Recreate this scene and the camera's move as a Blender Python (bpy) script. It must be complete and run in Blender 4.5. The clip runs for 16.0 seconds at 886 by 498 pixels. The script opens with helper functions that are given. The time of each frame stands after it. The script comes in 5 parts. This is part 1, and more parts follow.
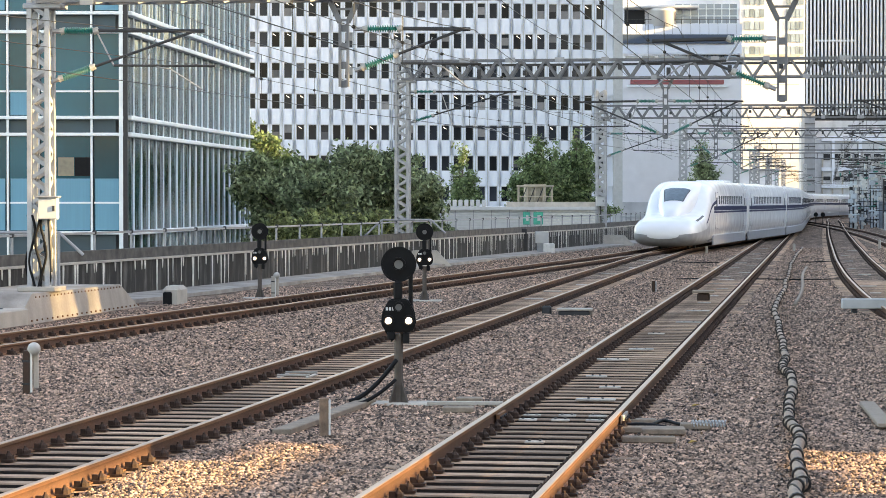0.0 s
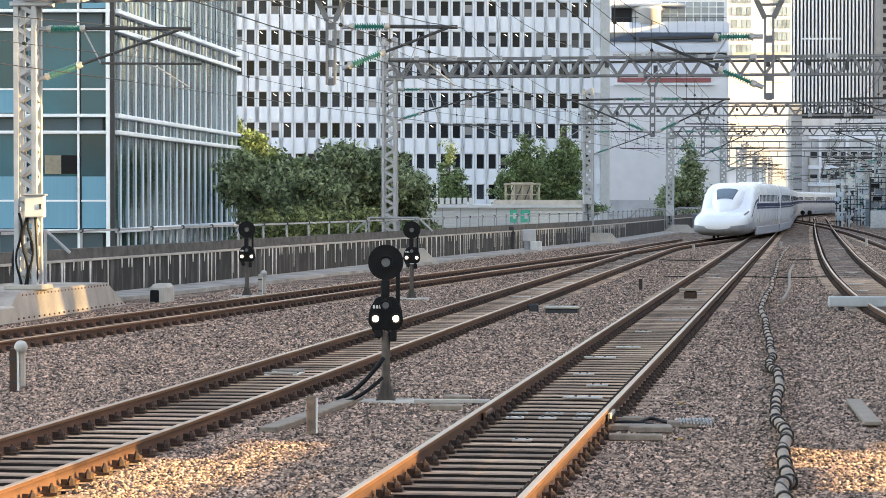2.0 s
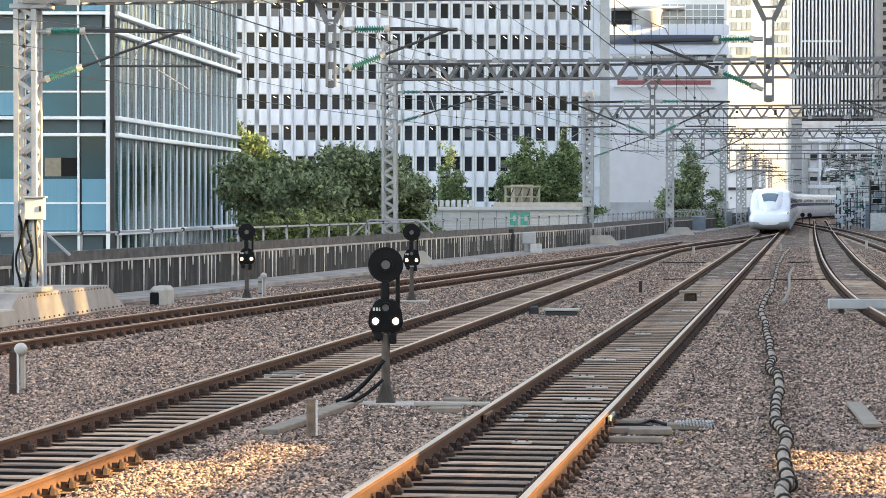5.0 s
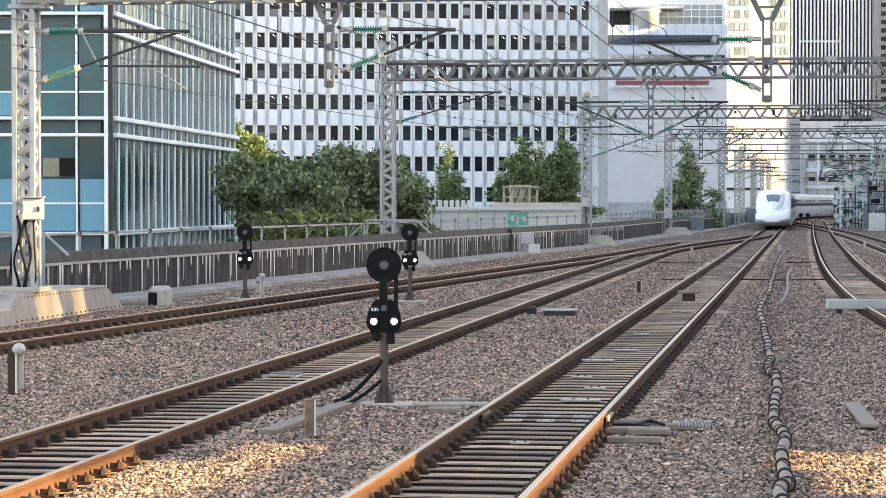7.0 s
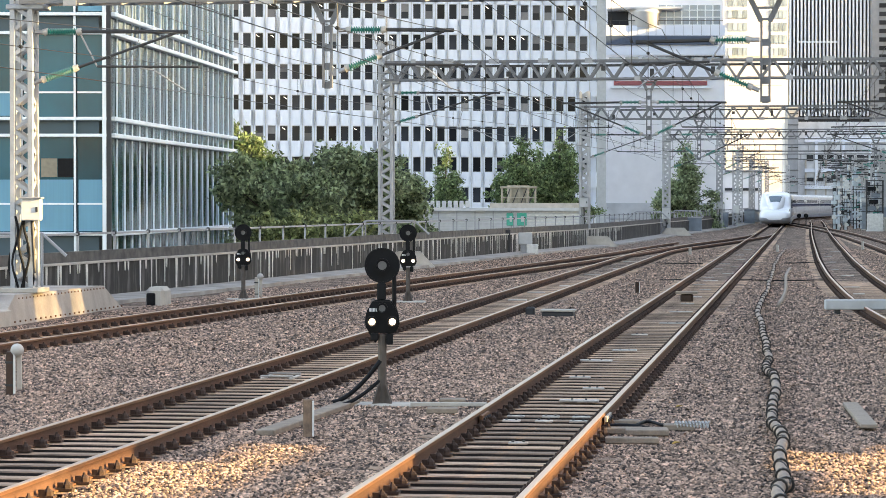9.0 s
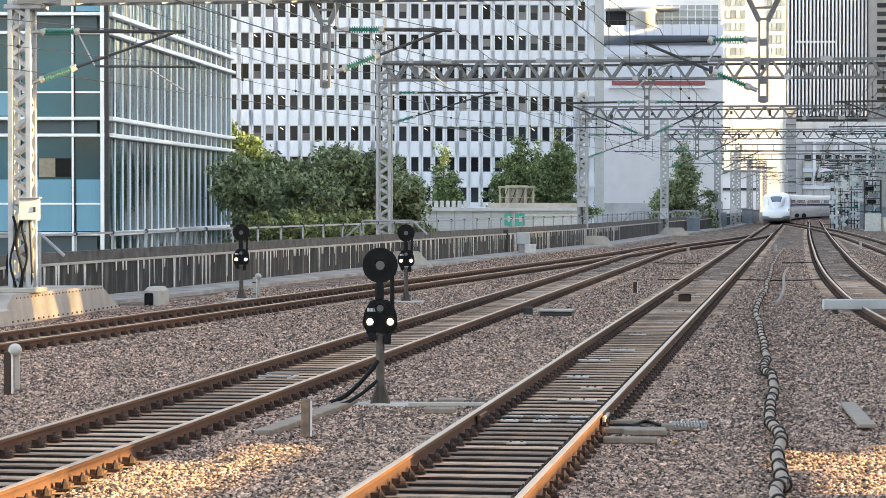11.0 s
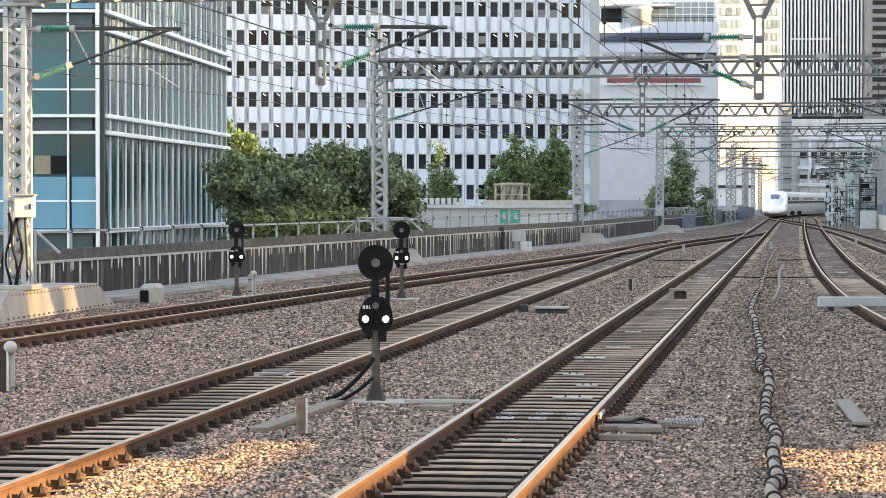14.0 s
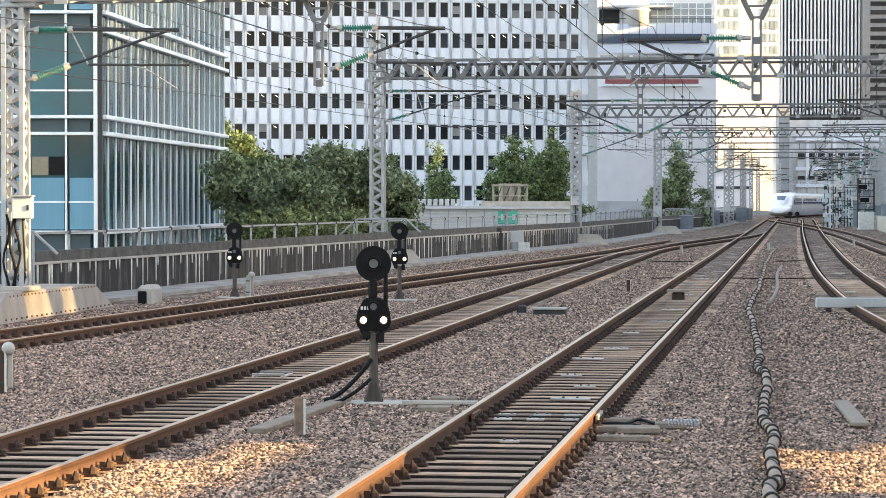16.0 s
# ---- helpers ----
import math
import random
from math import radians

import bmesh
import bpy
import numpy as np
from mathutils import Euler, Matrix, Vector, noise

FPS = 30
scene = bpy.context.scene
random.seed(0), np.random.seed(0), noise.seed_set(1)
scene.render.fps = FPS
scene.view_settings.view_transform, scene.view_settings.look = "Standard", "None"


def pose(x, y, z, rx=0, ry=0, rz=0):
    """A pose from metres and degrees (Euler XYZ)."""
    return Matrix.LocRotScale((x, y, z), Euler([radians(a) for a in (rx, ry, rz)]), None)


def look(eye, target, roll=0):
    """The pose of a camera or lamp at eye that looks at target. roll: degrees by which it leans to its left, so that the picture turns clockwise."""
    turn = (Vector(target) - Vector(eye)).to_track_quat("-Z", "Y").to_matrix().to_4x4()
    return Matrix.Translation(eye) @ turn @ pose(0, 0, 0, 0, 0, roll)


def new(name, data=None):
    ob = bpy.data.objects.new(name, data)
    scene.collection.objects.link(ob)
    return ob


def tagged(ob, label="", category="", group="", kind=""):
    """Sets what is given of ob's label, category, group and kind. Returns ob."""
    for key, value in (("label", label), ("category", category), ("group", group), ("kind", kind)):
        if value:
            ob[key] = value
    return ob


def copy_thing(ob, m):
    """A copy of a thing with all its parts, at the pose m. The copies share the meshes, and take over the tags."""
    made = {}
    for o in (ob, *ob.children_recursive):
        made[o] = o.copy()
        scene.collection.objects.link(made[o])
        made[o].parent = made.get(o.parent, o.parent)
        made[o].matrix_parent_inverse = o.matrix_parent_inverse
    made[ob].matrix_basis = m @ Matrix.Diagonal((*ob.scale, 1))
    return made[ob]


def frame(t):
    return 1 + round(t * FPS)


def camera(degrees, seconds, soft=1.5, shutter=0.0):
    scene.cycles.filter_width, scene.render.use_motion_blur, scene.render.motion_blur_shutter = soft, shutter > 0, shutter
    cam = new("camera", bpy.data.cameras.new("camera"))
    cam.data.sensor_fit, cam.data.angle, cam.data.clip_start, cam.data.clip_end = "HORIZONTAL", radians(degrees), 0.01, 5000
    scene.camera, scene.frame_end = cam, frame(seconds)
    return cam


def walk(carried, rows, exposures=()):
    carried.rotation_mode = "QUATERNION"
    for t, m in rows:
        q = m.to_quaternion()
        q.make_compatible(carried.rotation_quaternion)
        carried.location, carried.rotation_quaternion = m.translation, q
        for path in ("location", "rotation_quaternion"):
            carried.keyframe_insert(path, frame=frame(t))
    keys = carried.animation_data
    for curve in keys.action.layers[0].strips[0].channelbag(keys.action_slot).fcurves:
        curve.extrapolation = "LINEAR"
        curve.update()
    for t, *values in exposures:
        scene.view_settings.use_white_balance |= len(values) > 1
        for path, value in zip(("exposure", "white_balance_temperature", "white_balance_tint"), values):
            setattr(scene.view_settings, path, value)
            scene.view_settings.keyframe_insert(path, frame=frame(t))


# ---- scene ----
# The tracks run along +y, x is to their right; rail tops lie at z = 0.
COS, SIN = math.cos(radians(8.36)), math.sin(radians(8.36))


def plan(r, a, z=0.0):
    """A place r metres to the right and a metres ahead of the tripod, along its first view."""
    return Vector((r * COS - a * SIN, r * SIN + a * COS, z))


EYE = (0.0, 0.0, 2.52)
ROLL = 0.0
TILT = 88.932
TURNS = ((0, 0, 0), (.5, -6.5, -1.3), (1, -7.6, .8), (1.5, -17.5, -1.9), (2, -22.8, -3.6), (2.5, -22.7, -2.4), (3, -22.9, -.9),
         (3.5, -22.9, -1.1), (4, -22.9, -.8), (6.5, -23.2, 2.4), (7, -26, 1), (7.5, -28.6, .1), (8, -29.3, -.9), (8.5, -29.1, -.4),
         (9, -29.1, 1.9), (11.5, -35.2, 1.5), (12, -38.2, -1), (12.5, -39.8, -1), (13, -36.7, -.3), (13.5, -38.2, .5),
         (14, -40.7, -3.1), (14.5, -40.1, -2.2), (15, -40.7, -2.4), (15.5, -42.8, -2.7), (16, -44.4, -1.3))
cam = camera(19.51, 16.0, soft=0.4)
walk(cam, [(t, pose(*EYE, TILT + v * 0.01256, 0, 8.36 + h * 0.01256) @ pose(0, 0, 0, 0, 0, ROLL)) for t, h, v in TURNS],
     [(0, 2.38, 8000, 18), (3, 2.43, 8000, 18), (9, 2.5, 8050, 18), (16, 2.5, 8100, 18)])

# ---- light ----
SUN_ELEV, SUN_AZ = 14.0, 86.0          # degrees above the horizon; from +y towards -x for the way the light goes
sun_way = Vector((-math.sin(radians(SUN_AZ)) * math.cos(radians(SUN_ELEV)), math.cos(radians(SUN_AZ)) * math.cos(radians(SUN_ELEV)), -math.sin(radians(SUN_ELEV))))
world = bpy.data.worlds.new("sky")
scene.world = world
world.use_nodes = True
wn = world.node_tree
sky = wn.nodes.new("ShaderNodeTexSky")
sky.sky_type, sky.sun_disc = "NISHITA", False
sky.sun_elevation, sky.sun_rotation = radians(SUN_ELEV), math.atan2(-sun_way.x, -sun_way.y)
wn.links.new(sky.outputs[0], wn.nodes["Background"].inputs[0])
wn.nodes["Background"].inputs[1].default_value = 0.15
sun_data = bpy.data.lights.new("sun", "SUN")
sun_data.energy, sun_data.angle, sun_data.color = 4.0, radians(0.5), (1.0, 0.8, 0.4)
sun_lamp = new("sun", sun_data)
sun_lamp.matrix_world = look((40, -40, 40), Vector((40, -40, 40)) + sun_way)


# ---- materials ----
def mat(name, color, rough=0.7, metal=0.0, vary=0.15, scale=6.0, bump=0.0, bscale=60.0, color2=None, spread=0.5, fleck=0.0, fscale=40.0, rand=0.0, stretch=(1, 1, 1), island=False, spec=0.5, skew=0.0):
    m = bpy.data.materials.new(name)
    m.use_nodes = True
    nt = m.node_tree
    n, link = nt.nodes, nt.links.new
    b = n["Principled BSDF"]
    b.inputs["Metallic"].default_value = metal
    b.inputs["Specular IOR Level"].default_value = spec
    co = n.new("ShaderNodeTexCoord")
    mp = n.new("ShaderNodeMapping")
    mp.inputs["Scale"].default_value = stretch
    link(co.outputs["Object"], mp.inputs[0])
    nz = n.new("ShaderNodeTexNoise")
    nz.inputs["Scale"].default_value, nz.inputs["Detail"].default_value = scale, 6
    link(mp.outputs[0], nz.inputs["Vector"])
    rp = n.new("ShaderNodeValToRGB")
    c2 = color2 or tuple(c * (1 - vary * 2) for c in color)
    rp.color_ramp.elements[0].color, rp.color_ramp.elements[0].position = (*c2, 1), 0.5 - spread / 2
    rp.color_ramp.elements[1].color, rp.color_ramp.elements[1].position = (*color, 1), 0.5 + spread / 2
    link(nz.outputs[0], rp.inputs[0])
    out = rp.outputs[0]
    f2 = n.new("ShaderNodeTexNoise")
    f2.inputs["Scale"].default_value, f2.inputs["Detail"].default_value = fscale, 3
    link(mp.outputs[0], f2.inputs["Vector"])
    mr = n.new("ShaderNodeMapRange")
    mr.inputs[3].default_value, mr.inputs[4].default_value = 1 - fleck, 1 + fleck
    link(f2.outputs[0], mr.inputs[0])
    hv = n.new("ShaderNodeHueSaturation")
    link(out, hv.inputs["Color"])
    value = mr.outputs[0]
    if rand:
        if island:
            src = n.new("ShaderNodeNewGeometry").outputs["Random Per Island"]
        else:
            src = n.new("ShaderNodeObjectInfo").outputs["Random"]
        m2 = n.new("ShaderNodeMapRange")
        m2.inputs[3].default_value, m2.inputs[4].default_value = 1 - rand, 1 + rand
        if skew:
            pw = n.new("ShaderNodeMath")
            pw.operation = "POWER"
            pw.inputs[1].default_value = skew
            link(src, pw.inputs[0])
            src = pw.outputs[0]
            m2.inputs[4].default_value = 1 + rand * skew
        link(src, m2.inputs[0])
        mm = n.new("ShaderNodeMath")
        mm.operation = "MULTIPLY"
        link(value, mm.inputs[0])
        link(m2.outputs[0], mm.inputs[1])
        value = mm.outputs[0]
    link(value, hv.inputs["Value"])
    link(hv.outputs[0], b.inputs["Base Color"])
    rr = n.new("ShaderNodeMapRange")
    rr.inputs[3].default_value, rr.inputs[4].default_value = max(0.02, rough - 0.12), min(1, rough + 0.12)
    link(nz.outputs[0], rr.inputs[0])
    link(rr.outputs[0], b.inputs["Roughness"])
    if bump:
        bz = n.new("ShaderNodeTexNoise")
        bz.inputs["Scale"].default_value, bz.inputs["Detail"].default_value = bscale, 4
        link(mp.outputs[0], bz.inputs["Vector"])
        bp = n.new("ShaderNodeBump")
        bp.inputs["Strength"].default_value, bp.inputs["Distance"].default_value = bump, 0.02
        link(bz.outputs[0], bp.inputs["Height"])
        link(bp.outputs[0], b.inputs["Normal"])
    return m


def glow(name, color, strength):
    m = bpy.data.materials.new(name)
    m.use_nodes = True
    b = m.node_tree.nodes["Principled BSDF"]
    b.inputs["Base Color"].default_value = (*color, 1)
    b.inputs["Emission Color"].default_value = (*color, 1)
    b.inputs["Emission Strength"].default_value = strength
    return m


def ballast_mat():
    m = bpy.data.materials.new("ballast")
    m.use_nodes = True
    n, link = m.node_tree.nodes, m.node_tree.links.new
    b = n["Principled BSDF"]
    b.inputs["Roughness"].default_value = 0.9
    co = n.new("ShaderNodeTexCoord")
    vo = n.new("ShaderNodeTexVoronoi")
    vo.inputs["Scale"].default_value = 21
    link(co.outputs["Object"], vo.inputs["Vector"])
    sep = n.new("ShaderNodeSeparateColor")
    link(vo.outputs["Color"], sep.inputs[0])
    rp = n.new("ShaderNodeValToRGB")
    rp.color_ramp.elements[0].color = (0.014, 0.009, 0.007, 1)
    rp.color_ramp.elements[1].color = (0.44, 0.298, 0.218, 1)
    link(sep.outputs[0], rp.inputs[0])
    nz = n.new("ShaderNodeTexNoise")
    nz.inputs["Scale"].default_value, nz.inputs["Detail"].default_value = 0.35, 5
    link(co.outputs["Object"], nz.inputs["Vector"])
    mr = n.new("ShaderNodeMapRange")
    mr.inputs[3].default_value, mr.inputs[4].default_value = 0.65, 1.3
    link(nz.outputs[0], mr.inputs[0])
    v2 = n.new("ShaderNodeTexVoronoi")
    v2.inputs["Scale"].default_value = 2.6
    link(co.outputs["Object"], v2.inputs["Vector"])
    s2 = n.new("ShaderNodeSeparateColor")
    link(v2.outputs["Color"], s2.inputs[0])
    m2 = n.new("ShaderNodeMapRange")
    m2.inputs[3].default_value, m2.inputs[4].default_value = 0.42, 1.55
    link(s2.outputs[1], m2.inputs[0])
    mm = n.new("ShaderNodeMath")
    mm.operation = "MULTIPLY"
    link(mr.outputs[0], mm.inputs[0])
    link(m2.outputs[0], mm.inputs[1])
    hv = n.new("ShaderNodeHueSaturation")
    link(rp.outputs[0], hv.inputs["Color"])
    link(mm.outputs[0], hv.inputs["Value"])
    link(hv.outputs[0], b.inputs["Base Color"])
    b.inputs["Specular IOR Level"].default_value = 0.2
    bp = n.new("ShaderNodeBump")
    bp.invert = True
    bp.inputs["Strength"].default_value, bp.inputs["Distance"].default_value = 1.0, 0.04
    link(vo.outputs["Distance"], bp.inputs["Height"])
    link(bp.outputs[0], b.inputs["Normal"])
    return m


M_BALLAST = ballast_mat()
M_STONE = mat("ballast stone", (0.52, 0.335, 0.236), 0.85, vary=0.42, scale=8, rand=0.95, island=True, fleck=0.25, skew=1.3)
M_GROUND = mat("ground", (0.16, 0.155, 0.15), 0.9, scale=0.4, bump=0.4, bscale=8)
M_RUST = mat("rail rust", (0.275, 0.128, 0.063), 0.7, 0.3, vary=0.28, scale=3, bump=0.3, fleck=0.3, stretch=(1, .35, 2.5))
M_WEB = mat("darker rail web", (0.15, 0.068, 0.038), 0.85, 0.1, vary=0.3, scale=3, bump=0.3, fleck=0.35, stretch=(1, .35, 2.5))
M_RAILTOP = mat("rail head", (0.5, 0.335, 0.23), 0.42, 0.35, vary=0.12, scale=4, stretch=(1, 0.1, 1))
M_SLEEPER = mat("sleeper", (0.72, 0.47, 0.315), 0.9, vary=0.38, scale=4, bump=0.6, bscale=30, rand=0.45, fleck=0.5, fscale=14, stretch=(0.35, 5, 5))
# Near-black sides: the shadow between sleepers is put into the colour.
M_SLEEPER_SIDE = mat("shaded sleeper side", (0.02, 0.013, 0.01), 0.95, vary=0.25, scale=6, bump=0.5, bscale=30, fleck=0.3)
M_FAST = mat("fastening iron", (0.075, 0.043, 0.03), 0.8, 0.3, vary=0.2, scale=20, bump=0.2, rand=0.3)
M_CONC = mat("concrete", (0.54, 0.49, 0.42), 0.9, vary=0.18, scale=1.6, bump=0.25, bscale=30, fleck=0.15)
M_GALV = mat("galvanised steel", (0.38, 0.39, 0.41), 0.5, 0.35, vary=0.15, scale=3, bump=0.1, fleck=0.12)
M_DARKSTEEL = mat("dark steel", (0.045, 0.045, 0.048), 0.55, 0.3, vary=0.2, scale=5)
M_BLACK = mat("black paint", (0.012, 0.012, 0.013), 0.6, vary=0.2, scale=10, spec=0.15)
M_GREYBOX = mat("grey enamel", (0.52, 0.53, 0.53), 0.5, vary=0.1, scale=3)
M_GREEN = mat("green insulator", (0.01, 0.24, 0.19), 0.3, vary=0.15, scale=10)
M_WIRE = mat("wire", (0.03, 0.028, 0.026), 0.5, 0.6)
M_WHITE = mat("white train paint", (0.9, 0.9, 0.91), 0.22, vary=0.03, scale=1.2, fleck=0.02)
M_BLUE = mat("blue stripe", (0.006, 0.014, 0.07), 0.6, vary=0.05, spec=0.2)
M_SKIRT = mat("pale grey skirt paint", (0.4, 0.41, 0.44), 0.5, vary=0.12, scale=2, fleck=0.1)
M_UNDER = mat("underframe grey", (0.38, 0.39, 0.41), 0.6, vary=0.2, scale=2)
M_CABGLASS = mat("cab glass", (0.1, 0.15, 0.18), 0.12, vary=0.15, spec=0.6)
M_TRAINGLASS = mat("train glass", (0.015, 0.022, 0.03), 0.25, vary=0.1, spec=0.2)
M_WHITEMARK = mat("white mark", (0.75, 0.75, 0.72), 0.6)
M_CABINET = mat("blue grey enamel", (0.2, 0.24, 0.28), .5, vary=.15, scale=2)
M_LAMPW = glow("white lamp", (1.0, 0.88, 0.68), 0.9)


# ---- building helpers ----
def part(name, bm, material, parent=None, label="", smooth=False):
    me = bpy.data.meshes.new(name)
    bm.to_mesh(me)
    bm.free()
    if smooth:
        me.polygons.foreach_set("use_smooth", [True] * len(me.polygons))
    me.materials.append(material)
    ob = new(name, me)
    ob.parent = parent
    if label:
        ob["label"] = label
    return ob


def share(name, mesh, parent, m):
    ob = new(name, mesh)
    ob.parent = parent
    ob.matrix_basis = m
    return ob


def thing(name, label, category, at=(0, 0, 0), rz=0.0, group="", kind=""):
    ob = new(name)
    ob.empty_display_size = 0.2
    ob.matrix_basis = pose(*at, 0, 0, rz)
    return tagged(ob, label, category, group, kind)


def box(bm, c, s, bev=0.0, rz=0.0, m=None):
    g = bmesh.ops.create_cube(bm, size=1.0, matrix=(m or Matrix()) @ Matrix.Translation(c) @ Matrix.Rotation(radians(rz), 4, "Z") @ Matrix.Diagonal((*s, 1)))
    if bev:
        es = list({e for v in g["verts"] for e in v.link_edges})
        bmesh.ops.bevel(bm, geom=es, offset=bev, segments=1, affect="EDGES")
    return bm


def polytube(pts, r, n=4):
    """One round skin along a line of points."""
    b = bmesh.new()
    rows = []
    for i, p in enumerate(pts):
        d = (pts[min(i + 1, len(pts) - 1)] - pts[max(i - 1, 0)]).normalized()
        s = d.cross(Vector((0, 0, 1)) if abs(d.z) < .9 else Vector((1, 0, 0))).normalized()
        u = s.cross(d)
        rows.append([b.verts.new(p + (s * math.cos(a) + u * math.sin(a)) * r) for a in [2 * math.pi * k / n for k in range(n)]])
    for p, q in zip(rows, rows[1:]):
        for k in range(n):
            b.faces.new((p[k], p[(k + 1) % n], q[(k + 1) % n], q[k]))
    b.faces.new(rows[0][::-1])
    b.faces.new(rows[-1])
    return b


def boxm(c, s, bev=0.0, rz=0.0):
    return box(bmesh.new(), c, s, bev, rz)


def tube(bm, p, q, r, n=6, r2=None):
    p, q = Vector(p), Vector(q)
    d = q - p
    m = Matrix.Translation((p + q) / 2) @ d.to_track_quat("Z", "Y").to_matrix().to_4x4()
    bmesh.ops.create_cone(bm, cap_ends=True, segments=n, radius1=r, radius2=r if r2 is None else r2, depth=d.length, matrix=m)
    return bm


def tubem(p, q, r, n=6, r2=None):
    return tube(bmesh.new(), p, q, r, n, r2)


def bar(bm, p, q, w, h):
    """A flat bar of section w x h from p to q."""
    p, q = Vector(p), Vector(q)
    d = q - p
    m = Matrix.Translation((p + q) / 2) @ d.to_track_quat("Z", "Y").to_matrix().to_4x4() @ Matrix.Diagonal((w, h, d.length, 1))
    bmesh.ops.create_cube(bm, size=1.0, matrix=m)
    return bm


def mesh_of(name, verts, faces, material, smooth=False):
    me = bpy.data.meshes.new(name)
    me.from_pydata(verts, [], faces)
    me.materials.append(material)
    if smooth:
        me.polygons.foreach_set("use_smooth", [True] * len(me.polygons))
    me.update()
    return me


def curve_through(pts, step=2.0):
    """Points every step metres along y on a smooth line through pts (x, y)."""
    ys = np.array([p[1] for p in pts], float)
    xs = np.array([p[0] for p in pts], float)
    sl = np.gradient(xs, ys)
    out = []
    y = ys[0]
    while y <= ys[-1] + 1e-6:
        i = min(max(np.searchsorted(ys, y) - 1, 0), len(ys) - 2)
        h = ys[i + 1] - ys[i]
        t = (y - ys[i]) / h
        x = (2 * t**3 - 3 * t**2 + 1) * xs[i] + (t**3 - 2 * t**2 + t) * h * sl[i] + (3 * t**2 - 2 * t**3) * xs[i + 1] + (t**3 - t**2) * h * sl[i + 1]
        out.append(Vector((x, y, 0)))
        y += step
    return out


def sweep(name, path, profile, material, parent, closed_ends=True, smooth=False):
    """A profile (v across, z up) swept along a level path."""
    verts, faces, k = [], [], len(profile)
    for i, p in enumerate(path):
        a, b = path[max(i - 1, 0)], path[min(i + 1, len(path) - 1)]
        d = (b - a).normalized()
        n = Vector((d.y, -d.x, 0))
        for v, z in profile:
            verts.append(p + n * v + Vector((0, 0, z)))
    for i in range(len(path) - 1):
        for j in range(k):
            faces.append((i * k + j, i * k + (j + 1) % k, (i + 1) * k + (j + 1) % k, (i + 1) * k + j))
    if closed_ends:
        faces.append(tuple(range(k))[::-1])
        faces.append(tuple((len(path) - 1) * k + j for j in range(k)))
    me = mesh_of(name, verts, faces, material, smooth)
    ob = new(name, me)
    ob.parent = parent
    return ob


def offset(path, v, dz=0.0):
    out = []
    for i, p in enumerate(path):
        a, b = path[max(i - 1, 0)], path[min(i + 1, len(path) - 1)]
        d = (b - a).normalized()
        out.append(p + Vector((d.y * v, -d.x * v, dz)))
    return out


# ---- tracks' lines ----
R_CURVE, Y_CURVE = 600.0, 358.0


def bend(y):
    return max(0.0, y - Y_CURVE) ** 2 / (2 * R_CURVE)


XA, XB, XD = -3.15, -7.7, 1.33
far_y = list(range(340, 860, 20))
LINE_A = curve_through([(XA, -20), (XA, 100), (XA, 200), (XA, 300)] + [(XA + bend(y), y) for y in far_y])
LINE_B = curve_through([(XB, -20), (XB, 60), (XB, 110), (XB, 124), (-7.66, 132), (-7.48, 138), (-7.05, 145), (-6.2, 155.5), (-5.05, 170), (-4.2, 182), (-3.52, 195), (-3.22, 207), (XA, 218), (XA, 240)])
LINE_C = curve_through([(-16.6, 8), (-15.9, 28), (-14.85, 45), (-13.55, 64), (-12.4, 80), (-11.1, 97), (-9.9, 113), (-8.75, 131), (-8.0, 148), (-7.2, 164)])
LINE_D = curve_through([(6.3, 6), (4.6, 26), (3.2, 45), (2.15, 64), (1.7, 82), (1.42, 108), (XD, 140), (XD, 240), (XD + 0.2, 320)] + [(XD + 0.2 + bend(y), y) for y in far_y])
LINE_E = curve_through([(6.2, 90), (5.2, 125), (4.4, 165), (3.4, 205), (1.7, 250), (-0.4, 290), (-2.3, 325), (XA + 0.1, 350)])

# ---- ground and ballast ----
g = bmesh.new()
bmesh.ops.create_grid(g, x_segments=8, y_segments=8, size=2500, matrix=Matrix.Translation((0, 1500, -0.45)))
tagged(part("ground", g, M_GROUND), "dull grey city ground round the viaduct", "ground", kind="structure")


BEDS = [(np.array([p.y for p in li]), np.array([p.x for p in li])) for li in (LINE_A, LINE_B, LINE_C, LINE_D, LINE_E)]


def lump(x, y):
    """Height of the bed over its mean level: it lies lower between the rails."""
    near = min(abs(x - float(np.interp(y, ys, xs, left=1e3, right=1e3))) for ys, xs in BEDS)
    near_y = min(1.0, max(0.0, (92 - y) / 35))
    inside = min(1.0, max(0.0, (.95 - near) / .2))
    shoulder = min(1.0, max(0.0, (1.7 - near) / .35))
    dip = .014 * shoulder + (.024 - .137 * near_y) * inside
    return dip + noise.noise((x * 0.35, y * 0.35, 0)) * 0.03 + noise.noise((x * 1.3, y * 1.3, 3)) * 0.018


BALLAST_Z = -0.205
nx, ny = 140, 460
bv, bf = [], []
for j in range(ny + 1):
    y = -20 + 590 * (j / ny) ** 1.7
    for i in range(nx + 1):
        x = -19 + 34 * i / nx + (bend(y) if y > Y_CURVE else 0)
        bv.append((x, y, BALLAST_Z + lump(x, y)))
for j in range(ny):
    for i in range(nx):
        k = j * (nx + 1) + i
        bf.append((k, k + 1, k + nx + 2, k + nx + 1))
tagged(new("ballast_bed", mesh_of("ballast_bed", bv, bf, M_BALLAST, True)), "brown-grey crushed stone ballast between the tracks", "ballast", kind="structure")


